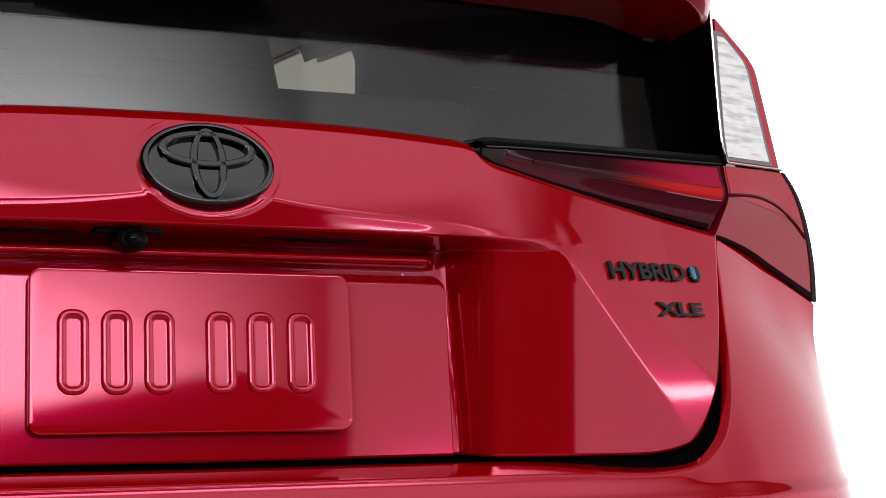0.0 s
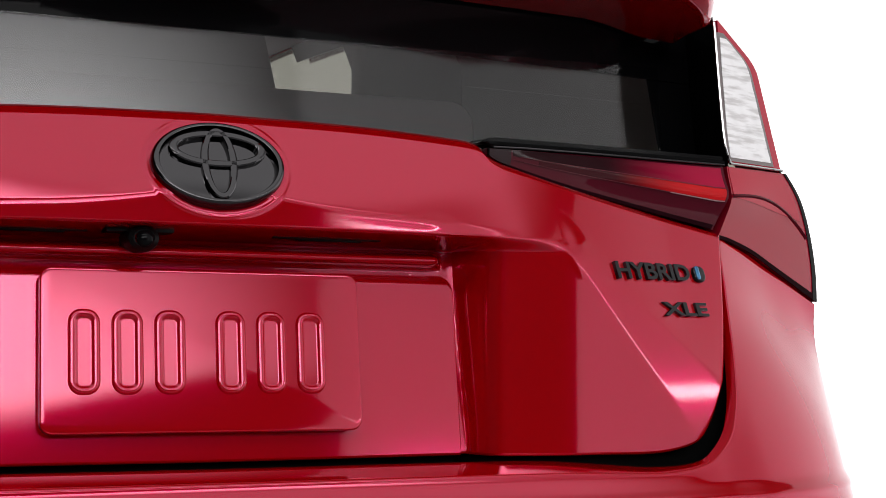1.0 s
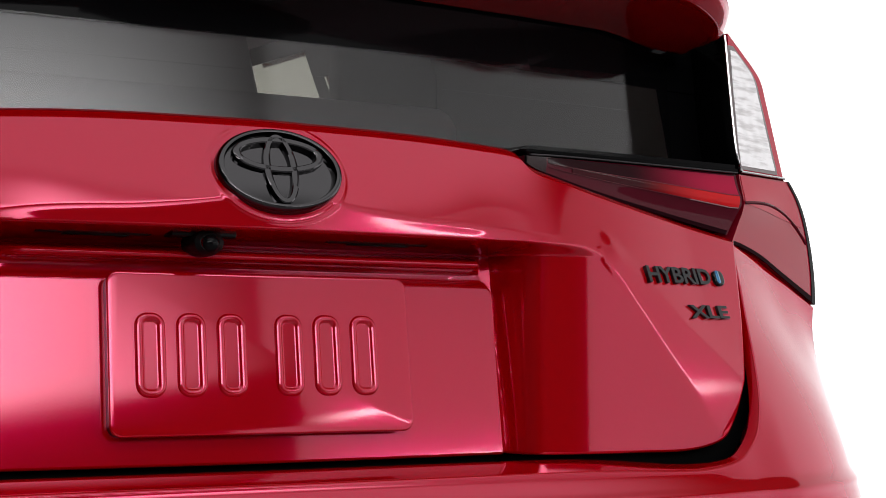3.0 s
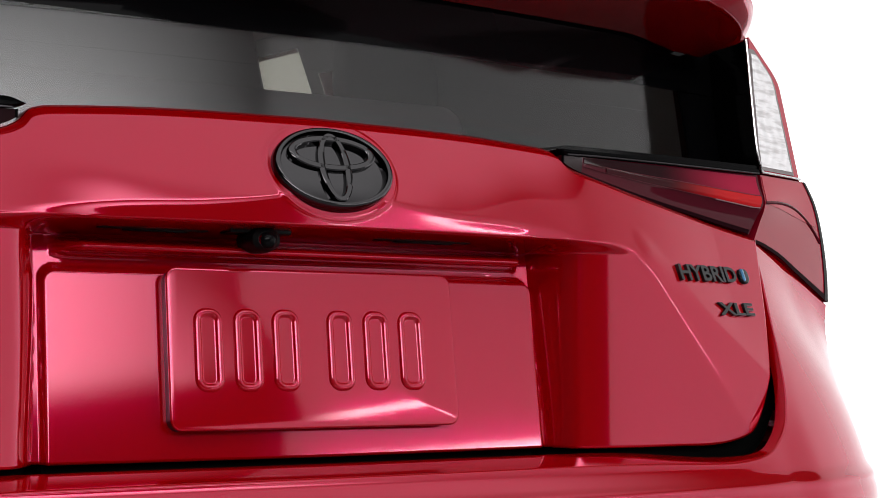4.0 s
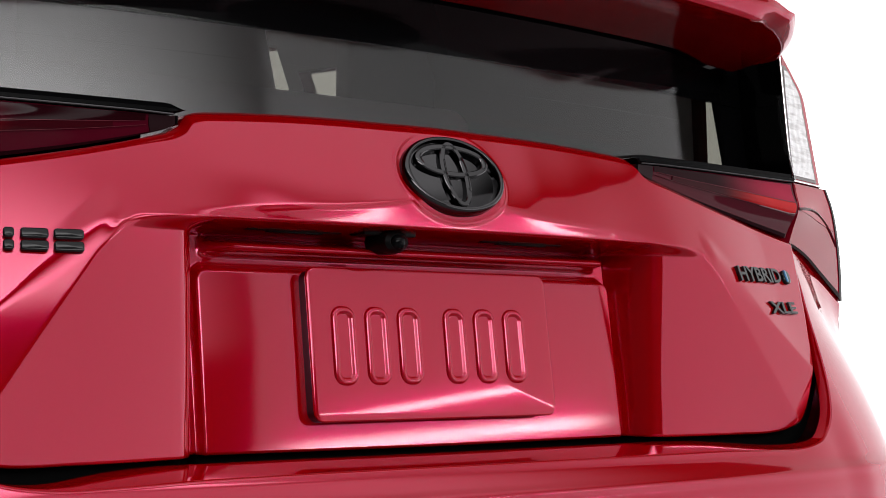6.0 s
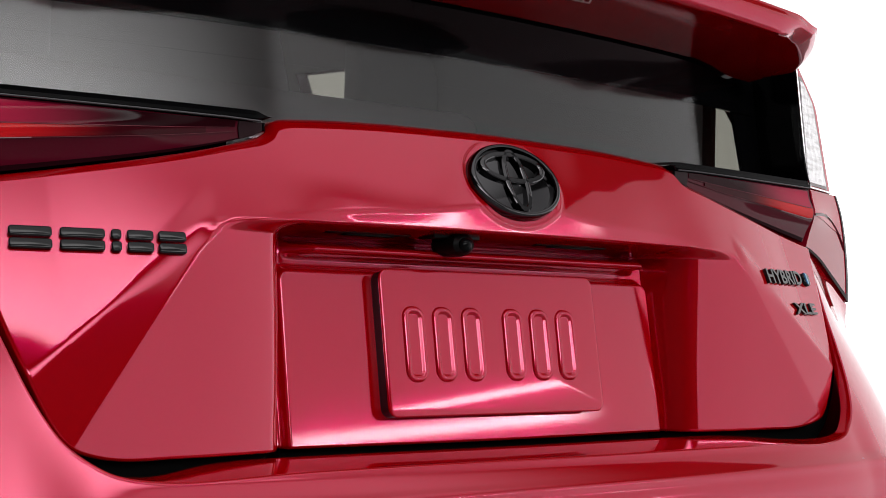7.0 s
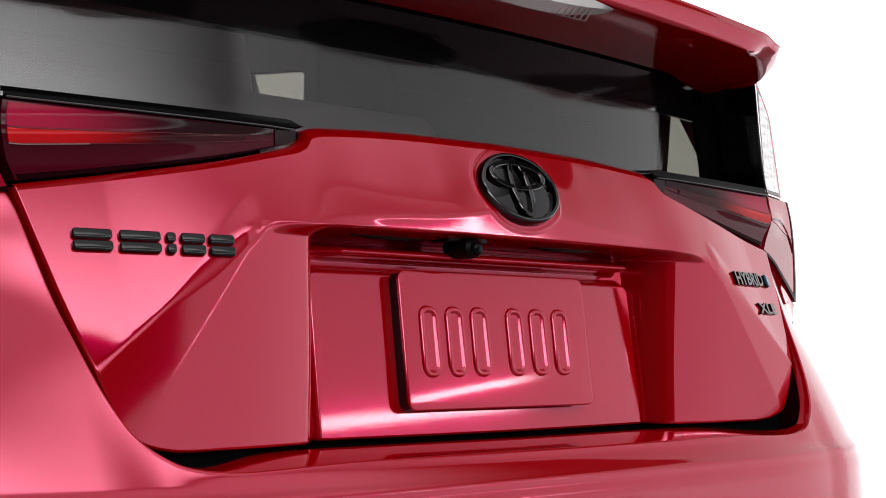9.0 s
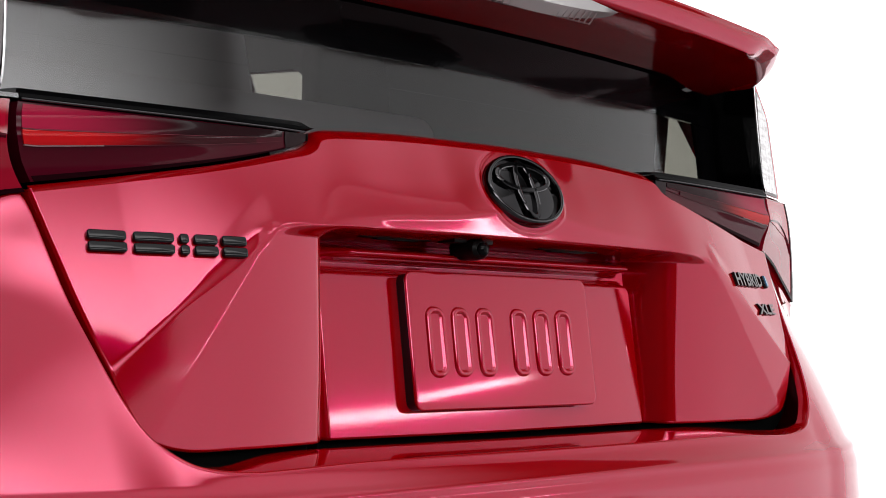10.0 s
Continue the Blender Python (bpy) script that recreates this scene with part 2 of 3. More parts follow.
def slab(rows_front, depth):
    """A sheet with thickness: the front rows, and the same pushed forward by depth (y), closed round the rim."""
    back = [[Vector(p) + Vector((0, depth, 0)) for p in r] for r in rows_front]
    front = [[Vector(p) for p in r] for r in rows_front]
    rim = front[0] + [r[-1] for r in front[1:]] + front[-1][-2::-1] + [r[0] for r in front[-2:0:-1]]
    rim2 = back[0] + [r[-1] for r in back[1:]] + back[-1][-2::-1] + [r[0] for r in back[-2:0:-1]]
    rim.append(rim[0])
    rim2.append(rim2[0])
    bm = merged(sheet(front), sheet(back, True), sheet([rim, rim2], True))
    bmesh.ops.remove_doubles(bm, verts=bm.verts, dist=1e-6)
    return bm


# ---- shapes of the car's rear ----
def hatch_bottom(x):
    """Lower and outer edge of the tailgate, up to the lamp."""
    return table(abs(x), [(0, 0.762), (0.40, 0.763), (0.452, 0.7635), (0.486, 0.7695), (0.504, 0.779), (0.518, 0.799), (0.528, 0.820), (0.536, 0.840), (0.543, 0.860), (0.549, 0.880), (0.555, 0.900), (0.560, 0.920), (0.565, 0.940), (0.574, 0.977), (0.578, 0.992)])


def hatch_rim(x):
    """Upper rim of the tailgate: under the window, then under the lamp."""
    return table(abs(x), [(0, 1.082), (0.15, 1.080), (0.25, 1.074), (0.275, 1.069), (0.285, 1.058), (0.303, 1.049), (0.385, 1.028), (0.494, 1.007), (0.578, 0.9925)])


def rim_band(x):
    return lerp(0.0095, 0.0060, sstep(0.26, 0.34, abs(x)))


def hatch_top(x):
    return hatch_rim(x) - rim_band(x)


def lip_z(x):
    return 0.9745 - 0.015 * x * x


def side_panel(x, z):
    x = abs(x) - 0.357
    return -0.0365 - 0.085 * x + 0.78 * smax(0.0, 0.026 - x, 0.01) ** 2 + 0.030 * (z - 0.9745)


def panel_face(x, z):
    """Outer part of the tailgate: the side panel, a straight crisp crease, a low facet and, over a soft fold, the upper facet."""
    x = abs(x)
    d = x - 1.055 + 0.72 * z
    y = side_panel(x, z) + 0.146 * smax(d, 0.0, 0.0010)
    if d > 0:
        above = z - 0.9745 + 0.79 * (x - 0.357)
        y += 0.271 * smax(above, 0.0, 0.0006 + 0.016 * sstep(0.48, 0.40, x)) + 0.62 * max(0.0, 0.44 - x) ** 2 * sstep(0.0, 0.03, above)
        near = 0.045 * (1 - math.exp(-max(0.0, above) / 0.045))
        y += near * (0.012 * sstep(0.45, 0.495, x) - 0.95 * max(0.0, x - 0.500))
    return y


def upper_facet(x, z):
    """The upper facet, carried on inwards to meet the face over the lip."""
    x = abs(x) - 0.357
    return -0.0357 + 0.275 * x + 0.406 * (z - 0.9745) + 0.62 * max(0.0, 0.083 - x) ** 2


def upper_face(x, z):
    h = max(0.0, z - lip_z(x))
    dish = math.hypot(x / 0.0675, (z - 1.0295) / 0.0485)
    bulge = 0.0009 * math.exp(-(((dish - 0.985) / 0.035) ** 2)) * sstep(0.104, 0.088, h)
    a = 0.002 + 0.0075 * sstep(0.31, 0.16, abs(x)) + 0.019 * math.exp(-((x / 0.10) ** 2))
    t = min(1.0, max(0.0, (h - a) / 0.009))
    foot = 0.009 * (t**3 - t**4 / 2) + max(0.0, h - a - 0.009)
    wide = sstep(0.055, 0.12, abs(x))
    q = max(0.0, h - a - 0.005)
    swell = q * q if q < 0.04 else 0.0016 + 0.08 * (q - 0.04)
    rise = 0.06 * h + lerp(0.47, 0.33, wide) * foot + 1.9 * wide * swell
    return -0.0445 + lerp(0.155, 0.03, sstep(0.975, 1.055, z)) * x * x + rise - bulge


def recess_face(x, z):
    y = 0.0145 + 0.165 * (z - 0.934) + 0.09 * x * x
    side = 0.254
    corner = math.hypot(max(0.0, (z - 0.920) / 0.014), max(0.0, (abs(x) - side + 0.008) / 0.014))
    y += 0.012 * sstep(0.68, 1.0, corner)
    bar = math.exp(-(((z - 0.9505) / 0.0058) ** 4)) * sstep(0.250, 0.226, abs(x))
    return lerp(y, -0.003, bar) + 0.006 * sstep(0.957, 0.962, z) * sstep(0.254, 0.236, abs(x))


def hatch_face(x, z):
    ax = abs(x)
    panel = panel_face(x, z)
    foot = lerp(0.262, 0.267, sstep(0.93, 0.76, z))
    rise = min(1.0, max(0.0, (ax - foot) / lerp(0.030, 0.038, sstep(0.80, 0.95, z))))
    inner = lerp(recess_face(x, z), panel, 1.0 - (1.0 - rise) ** 2.6)
    over = lerp(upper_face(x, z), upper_facet(x, z), sstep(0.20, 0.32, ax))
    over = lerp(over, panel, sstep(0.353, 0.378, ax))
    flat, slant = lip_z(x), (1.055 - ax) / 0.72
    edge = min(flat, slant)
    span = 0.0125 if flat < slant else 0.016
    return lerp(inner, over, sstep(edge - span, edge + 0.001, z))


def mirrored(xs):
    xs = sorted({round(v, 5) for v in xs})
    return [-v for v in reversed(xs) if v > 1e-6] + xs


HATCH_X = mirrored(spaced(0, 0.09, 0.0013) + spaced(0.09, 0.23, 0.004) + spaced(0.23, 0.31, 0.0010) + spaced(0.31, 0.50, 0.0028) + spaced(0.50, 0.5775, 0.0016) + [0.5775])


def hatch_rows():
    rows = []
    for x in HATCH_X:
        b, t = hatch_bottom(x), hatch_top(x)
        w = sstep(0.36, 0.46, abs(x))
        cuts = [lerp(v, b + (t - b) * f, w) for v, f in ((0.764, 0.02), (0.920, 0.48), (0.958, 0.60), (0.980, 0.70))]
        cuts = [b] + [max(b + 1e-4 * i, c) for i, c in enumerate(cuts, 1)] + [t]
        col = []
        for (lo, hi), n in zip(zip(cuts, cuts[1:]), (2, 44, 18, 24, 64)):
            col += [lo + (hi - lo) * i / n for i in range(n)]
        col.append(t)
        rows.append([(x, hatch_face(x, z), z) for z in col])
    return rows


def edge_fold(points, outward, depth=0.022, r=0.003):
    """A rounded fold that runs off an edge and forward into the gap."""
    rows = [points]
    for k in range(1, 5):
        a = k / 4 * math.pi / 2
        rows.append([(p[0] + o[0] * r * math.sin(a), p[1] + r * (1 - math.cos(a)), p[2] + o[1] * r * math.sin(a)) for p, o in zip(points, outward)])
    rows.append([(p[0], p[1] + depth, p[2]) for p in rows[-1]])
    return sheet(rows)


def rim_fold(points):
    """Set-back band along the upper edge, then the flange under the glass."""
    rows = [points]
    for fy, fz in ((0.05, 0.10), (0.17, 0.22), (0.55, 0.60), (1.0, 1.0), (1.35, 1.02), (3.0, 0.95)):
        rows.append([(p[0], p[1] + 1.5 * fy * rim_band(p[0]), p[2] + fz * rim_band(p[0])) for p in points])
    return sheet([list(r) for r in rows])


def outward_normals(points):
    res = []
    for i in range(len(points)):
        a, b = points[max(0, i - 1)], points[min(len(points) - 1, i + 1)]
        d = Vector((b[0] - a[0], b[2] - a[2])).normalized()
        res.append((d.y, -d.x))
    return res


# ---- the car ----
car = tagged(new("car"), "glossy deep red hatchback car standing on a grey studio floor", "car")

rows = hatch_rows()
low = [r[0] for r in rows]
high = [r[-1] for r in rows]
tailgate = part("tailgate", merged(sheet(rows), edge_fold(low, outward_normals(low)), rim_fold(high)), PAINT, car, "red painted tailgate panel with a recess for the plate", sharp=60)


def quarter_edge(x):
    """Upper edge of bumper and rear wing round the tailgate's opening, then under the corner lamp."""
    return table(abs(x), [(0, 0.748), (0.30, 0.748), (0.40, 0.745), (0.437, 0.745), (0.482, 0.752), (0.508, 0.766), (0.524, 0.781), (0.535, 0.800), (0.5435, 0.820), (0.550, 0.840), (0.556, 0.860), (0.5615, 0.880), (0.566, 0.900), (0.570, 0.920), (0.574, 0.940), (0.579, 0.967), (0.585, 0.983), (0.600, 0.980), (0.640, 0.968), (0.676, 0.952), (0.715, 0.935), (0.757, 0.917)])


def plan_y(z):
    return table(z, [(0.15, 0.05), (0.25, -0.02), (0.45, -0.10), (0.60, -0.132), (0.69, -0.136), (0.722, -0.134), (0.745, -0.1185), (0.77, -0.112), (0.80, -0.104), (0.86, -0.092), (0.92, -0.062), (1.0, -0.02), (1.10, 0.0), (1.3, 0.05)])


def plan_half(z):
    return table(z, [(0.15, 0.75), (0.5, 0.77), (0.72, 0.794), (0.78, 0.823), (0.84, 0.848), (0.90, 0.882), (0.96, 0.910), (1.05, 0.936), (1.1, 0.94)])


def plan_power(z):
    return table(z, [(0.2, 5.9), (0.5, 5.9), (0.72, 4.62), (0.78, 3.95), (0.84, 3.29), (0.90, 3.07), (0.96, 3.4), (1.05, 3.5), (1.2, 3.5)])


def corner_face(x, z):
    x = abs(x)
    return 0.037 + 0.33 * (x - 0.59) + 0.1 * max(0, x - 0.66) ** 2 - 0.006 * math.exp(-(((z - 1.034) / 0.02) ** 2)) * sstep(0.70, 0.6, x)


def plain_body(x, z):
    half, n = plan_half(z), plan_power(z)
    return plan_y(z) + 0.62 * (1 - max(0.0, 1 - min(1, abs(x) / half) ** n) ** (1 / n))


def body_face(x, z):
    """Rear skin of bumper and wings: a rounded plan, with a ridge that runs down and out from under the lamp."""
    x = abs(x)
    y = plain_body(x, z)
    xe = min(max(x, 0.56), 0.757)
    top = 0.986 - 0.385 * (xe - 0.578)
    y += (corner_face(xe, top) + 0.002 - plain_body(xe, top)) * sstep(top - 0.13, top + 0.01, z) * sstep(0.50, 0.57, x) * sstep(0.81, 0.757, x)
    off = (x - 0.70) * 0.841 + (z - 0.91) * 0.541
    fade = sstep(0.955, 0.91, z) * sstep(0.735, 0.78, z)
    return y - fade * 0.0035 * math.exp(-((off / 0.024) ** 2))


def even_body(x, z):
    w = sstep(0.750, 0.790, z)
    tilt = 0.065 * (max(z, 0.775) - 0.845) * sstep(0.50, 0.56, x) * sstep(0.95, 0.87, z)
    if w <= 0.0:
        return body_face(x, z) + tilt
    span = 0.016 * w
    return tilt + sum(g * body_face(x, z + k * span) for k, g in ((-3, 0.07), (-2, 0.13), (-1, 0.19), (0, 0.22), (1, 0.19), (2, 0.13), (3, 0.07)))


def smooth_body(x, z):
    """The rear skin, evened out above the bumper's ledge, and drawn straight from the ledge up into the wing."""
    y = even_body(x, z)
    if 0.736 < z < 0.80 and x > 0.42:
        a, b = even_body(x, 0.736), even_body(x, 0.80)
        slope = (even_body(x, 0.802) - b) / 0.002
        u = (z - 0.736) / 0.064
        start = 2 * (b - a) / 0.064 - slope
        line = a + 0.064 * (start * u + (slope - start) * u * u / 2)
        y = lerp(y, line, sstep(0.42, 0.50, x))
    return y


Q_X = spaced(0, 0.44, 0.02) + spaced(0.44, 0.585, 0.003) + spaced(0.585, 0.757, 0.006) + [0.757]


def bumper_rows(sign):
    rows = []
    for x in Q_X:
        top = quarter_edge(x)
        zs = [0.18 + 0.034 * i for i in range(14)] + [0.66 + 0.0025 * i for i in range(32)] + [0.74 + (top - 0.74) * (i / 44) for i in range(45)]
        col = []
        for z in zs:
            crease = 0.003 * math.exp(-(((z - 0.7235) / 0.005) ** 2)) + 0.004 * sstep(0.7235, 0.70, z)
            col.append((sign * x, smooth_body(x, z) - crease, z))
        ex, ey, ez = col[-1]
        w = sstep(0.33, 0.50, x)
        fold, side = lerp(0.085, 0.016, w), sign * 0.003 * sstep(0.45, 0.53, x)
        for k in range(1, 6):
            a = k / 5 * math.pi / 2
            col.append((ex - side * 0.6 * math.sin(a), ey + 0.004 * (1 - math.cos(a)), ez + 0.003 * math.sin(a)))
        col.append((ex - side, ey + 0.4 * fold, ez + lerp(0.006, 0.003, w)))
        col.append((ex - side, ey + fold, ez + lerp(0.007, 0.003, w)))
        rows.append(col)
    return rows


right, left = bumper_rows(1), bumper_rows(-1)
bumper = part("bumper", sheet(left[::-1][:-1] + right), PAINT, car, "red painted rear bumper and wing corners", sharp=60)


def flank_half(z):
    return table(z, [(0.15, 0.82), (0.3, 0.86), (0.55, 0.88), (0.8, 0.875), (0.95, 0.86), (1.075, 0.82)])


def flank_rows(sign):
    rows = []
    zs = [0.18 + (1.075 - 0.18) * j / 60 for j in range(61)]
    for i in range(31):
        t = 1 - (1 - i / 30) ** 2
        col = []
        for z in zs:
            half, n = plan_half(z), plan_power(z)
            f = lerp(min(0.98, (0.757 / half) ** n), 0.995, t)
            x = half * f ** (1 / n)
            y = smooth_body(x, z)
            w = sstep(0.916, 0.930, z)
            edge = table(z, [(0.92, 0.759), (0.96, 0.757), (1.0, 0.747), (1.04, 0.728), (1.075, 0.700)])
            x = lerp(x, lerp(edge, flank_half(z) - 0.02, t), w)
            y = lerp(y, lerp(corner_face(edge, z) + 0.012, 0.62, t), w)
            col.append((sign * x, y, z))
        rows.append(col)
    last = rows[-1]
    for y in spaced(0.80, 4.0, 0.12):
        w = sstep(0.5, 1.3, y)
        rows.append([(lerp(last[j][0], sign * lerp(flank_half(z), 0.80, sstep(2.8, 4.0, y)), w), max(y, last[j][1] + 0.01), 0.18 + (z - 0.18) * lerp(1.0, 0.70, sstep(2.4, 4.0, y))) for j, z in enumerate(zs)])
    for k in range(9):
        a = k / 8 * math.pi / 2
        rows.append([(sign * 0.80 * (math.cos(a) ** 0.6 if k < 8 else 0.0), 4.0 + 0.34 * math.sin(a), 0.18 + (z - 0.18) * (0.70 - 0.06 * math.sin(a))) for z in zs])
    return rows


for s in (-1, 1):
    part("body_side", sheet(flank_rows(s)), PAINT, car)

# plate in the recess
PLATE_TILT = math.atan(0.168)


def plate_point(x, h, out):
    """h runs up the plate from its lower edge; out stands off its face."""
    c, s_ = math.cos(PLATE_TILT), math.sin(PLATE_TILT)
    return (x, -0.0245 + h * s_ - out * c, 0.7875 + h * c + out * s_)


def rounded_outline(x0, x1, h0, h1, r, n=6):
    pts = []
    for cx, ch, a0 in ((x1 - r, h1 - r, 0), (x0 + r, h1 - r, 90), (x0 + r, h0 + r, 180), (x1 - r, h0 + r, 270)):
        for k in range(n + 1):
            a = radians(a0 + 90 * k / n)
            pts.append((cx + r * math.cos(a), ch + r * math.sin(a)))
    return pts


def pad(x0, x1, h0, h1, r, levels, place):
    """A rounded pad on a face; levels are (inset, height) from its foot to its top."""
    rows = []
    for inset, out in levels:
        o = rounded_outline(x0 + inset, x1 - inset, h0 + inset, h1 - inset, max(0.0006, r - inset))
        o.append(o[0])
        rows.append([place(x, h, out) for x, h in o])
    bm = sheet(rows)
    bm.faces.new([bm.verts.new(p) for p in rows[-1][:-1]])
    bmesh.ops.remove_doubles(bm, verts=bm.verts, dist=1e-6)
    return bm


PX0, PX1, PH = -0.1515, 0.1465, 0.1495
plate = part("number_plate", pad(PX0, PX1, 0, PH, 0.011, [(0.001, -0.0032), (0, -0.0028), (0, -0.0012), (0.0006, -0.0003), (0.0016, 0.0), (0.004, 0.0002)], plate_point), PAINT, car, "red show plate with six embossed plain bars", sharp=70)
part("plate_backing", pad(PX0 + 0.0015, PX1 - 0.0015, 0.0015, PH - 0.0015, 0.010, [(0, -0.022), (0, -0.0026)], plate_point), TRIM, plate, "black backing")
x = PX0 + 0.0235
for i in range(6):
    if i == 3:
        x += 0.018
    part("embossed_bar", pad(x, x + 0.0295, 0.034, 0.112, 0.0125, [(0, -0.001), (0.0004, 0.0002), (0.0018, 0.0022), (0.0030, 0.0028), (0.0054, 0.0028), (0.0066, 0.0022), (0.0080, 0.0006), (0.0086, 0.0004), (0.0094, 0.0004), (0.0104, 0.0004)], plate_point), PAINT, plate, sharp=80)
    x += 0.0385

# emblem: an oval disc in a raised rim with plain oval rings
def emblem_point(x, h, out):
    """On the tilted face under the emblem, from its centre."""
    tilt = math.atan(0.48)
    out *= 0.72
    c, s_ = math.cos(tilt), math.sin(tilt)
    return (x, -0.0300 + h * s_ - out * c, 1.0295 + h * c + out * s_)


def oval_band(cx, ch, rx, rh, w0, w1, levels, start=0, end=360, n=72):
    """A raised oval ring; w0 and w1 are its widths at the sides and at top and bottom."""
    rows = []
    for f, out in levels:
        row = []
        for k in range(n + 1):
            a = radians(start + (end - start) * k / n)
            row.append(emblem_point(cx + (rx - w0 * f) * math.cos(a), ch + (rh - w1 * f) * math.sin(a), out))
        rows.append(row)
    return sheet(rows)


RING = [(0, 0.0), (0.06, 0.0080), (0.2, 0.0092), (0.8, 0.0092), (0.94, 0.0080), (1, 0.0)]
emblem = part("emblem", oval_band(0, 0, 0.0625, 0.0440, 0.0085, 0.0065, [(0, -0.006), (0.04, 0.002), (0.14, 0.0062), (0.32, 0.0088), (0.55, 0.0095), (0.8, 0.0088), (0.95, 0.006), (1, 0.0)]), EMBLEM, car, "black oval emblem of plain oval rings")
disc = [[emblem_point(r * 0.056 * math.cos(a), r * 0.039 * math.sin(a), 0.0005 + 0.0035 * (1 - r * r)) for a in [2 * math.pi * k / 60 for k in range(61)]] for r in (0.001, 0.3, 0.6, 0.85, 1.0)]
part("emblem_disc", sheet(disc), EMBLEM, emblem)
part("oval_ring", oval_band(0, 0.0145, 0.0455, 0.0195, 0.0085, 0.0072, RING), EMBLEM, emblem)
part("oval_ring", oval_band(0, -0.0005, 0.0172, 0.0375, 0.0078, 0.0064, RING), EMBLEM, emblem)


# badges on the outer faces
def on_face(x, z, out=0.0):
    return Vector((x, hatch_face(x, z) - out, z))


def face_frame(x, z):
    """Pose on the tailgate's face with its own right and up."""
    o = on_face(x, z)
    r = (on_face(x + 0.02, z) - on_face(x - 0.02, z)).normalized()
    u = (on_face(x, z + 0.008) - on_face(x, z - 0.008)).normalized()
    n = r.cross(u).normalized()
    u = n.cross(r)
    return Matrix(((r.x, u.x, n.x, o.x), (r.y, u.y, n.y, o.y), (r.z, u.z, n.z, o.z), (0, 0, 0, 1)))


def lettering(text, width, height, depth):
    """A word as solid letters, as wide and high as given, from its lower left corner."""
    cu = bpy.data.curves.new("word", "FONT")
    cu.body, cu.size, cu.extrude, cu.bevel_depth, cu.offset = text, 1.0, 0.06, 0.012, 0.018
    cu.resolution_u = 3
    tmp = bpy.data.objects.new("word", cu)
    me = bpy.data.meshes.new_from_object(tmp)
    bm = bmesh.new()
    bm.from_mesh(me)
    bpy.data.objects.remove(tmp)
    bpy.data.meshes.remove(me)
    xs = [v.co.x for v in bm.verts]
    ys = [v.co.y for v in bm.verts]
    zs = [v.co.z for v in bm.verts]
    for v in bm.verts:
        v.co = Vector(((v.co.x - min(xs)) / (max(xs) - min(xs)) * width, (v.co.y - min(ys)) / (max(ys) - min(ys)) * height, (v.co.z - min(zs)) / (max(zs) - min(zs)) * depth - 0.0008))
    return bm


def badge(name, text, x, z, width, height, label):
    bm = lettering(text, width, height, 0.0045)
    m = face_frame(x + width / 2, z + height / 2) @ Matrix.Translation((-width / 2, -height / 2, 0))
    bmesh.ops.transform(bm, matrix=m, verts=bm.verts)
    return part(name, bm, BADGE, car, label, smooth=False)


hybrid = badge("hybrid_badge", "HYBRID", 0.410, 0.9355, 0.110, 0.0185, "black raised letters reading HYBRID")
badge("grade_badge", "XLE", 0.467, 0.8985, 0.067, 0.0150, "black raised letters reading XLE")
m = face_frame(0.5305, 0.9445)


def on_badge(x, h, out):
    return m @ Vector((x, h, out))


part("badge_drop", pad(-0.0075, 0.0095, -0.0095, 0.0085, 0.007, [(0, -0.001), (0, 0.003), (0.001, 0.0042), (0.002, 0.0044)], on_badge), BADGE, hybrid, "small black drop shape")
part("badge_leaf", pad(-0.0055, 0.0005, -0.0080, 0.0080, 0.0028, [(0, 0.003), (0.0004, 0.0052), (0.0012, 0.0056)], on_badge), BLUE, hybrid, "small blue chrome shape")

# name badge: five plain blocks, each split by a groove
name_badge = tagged(new("name_badge"), "row of black raised plain blocks")
name_badge.parent = car
for x0, x1 in ((-0.538, -0.502), (-0.497, -0.459), (-0.455, -0.446), (-0.442, -0.419), (-0.416, -0.391)):
    m = face_frame((x0 + x1) / 2, 0.9455)
    w = (x1 - x0) / 2
    lv = [(0, -0.001), (0, 0.0036), (0.0008, 0.0044), (0.0016, 0.0046)]
    part("plain_block", pad(-w, w, 0.0012, 0.0105, 0.003, lv, on_badge), BADGE, name_badge)
    part("plain_block", pad(-w, w, -0.0100, -0.0006, 0.003, lv, on_badge), BADGE, name_badge)

# reversing camera and the slots of the plate lamps, under the lip
cam_x = -0.066
housing = [[(cam_x + r * math.cos(a), -0.032 + 0.02 * d, 0.9610 + r * 0.80 * math.sin(a)) for a in [2 * math.pi * k / 28 for k in range(29)]] for r, d in ((0.0158, 1.8), (0.0155, 0.6), (0.0138, 0.15), (0.0098, 0.0), (0.0085, 0.02))]
rear_camera = part("rear_camera", sheet(housing), SHADE, car, "small black reversing camera")
lens_rows = [[(cam_x + 0.001 + r * math.cos(a), -0.0318 - d, 0.9602 + r * math.sin(a)) for a in [2 * math.pi * k / 24 for k in range(25)]] for r, d in ((0.0082, 0.0), (0.0070, 0.0018), (0.005, 0.0034), (0.002, 0.0042), (0.0003, 0.0043))]
part("camera_lens", sheet(lens_rows), FRIT, rear_camera)
part("camera_bracket", block(cam_x - 0.032, cam_x + 0.030, -0.020, 0.008, 0.9665, 0.9725, 0.002), SHADE, rear_camera)
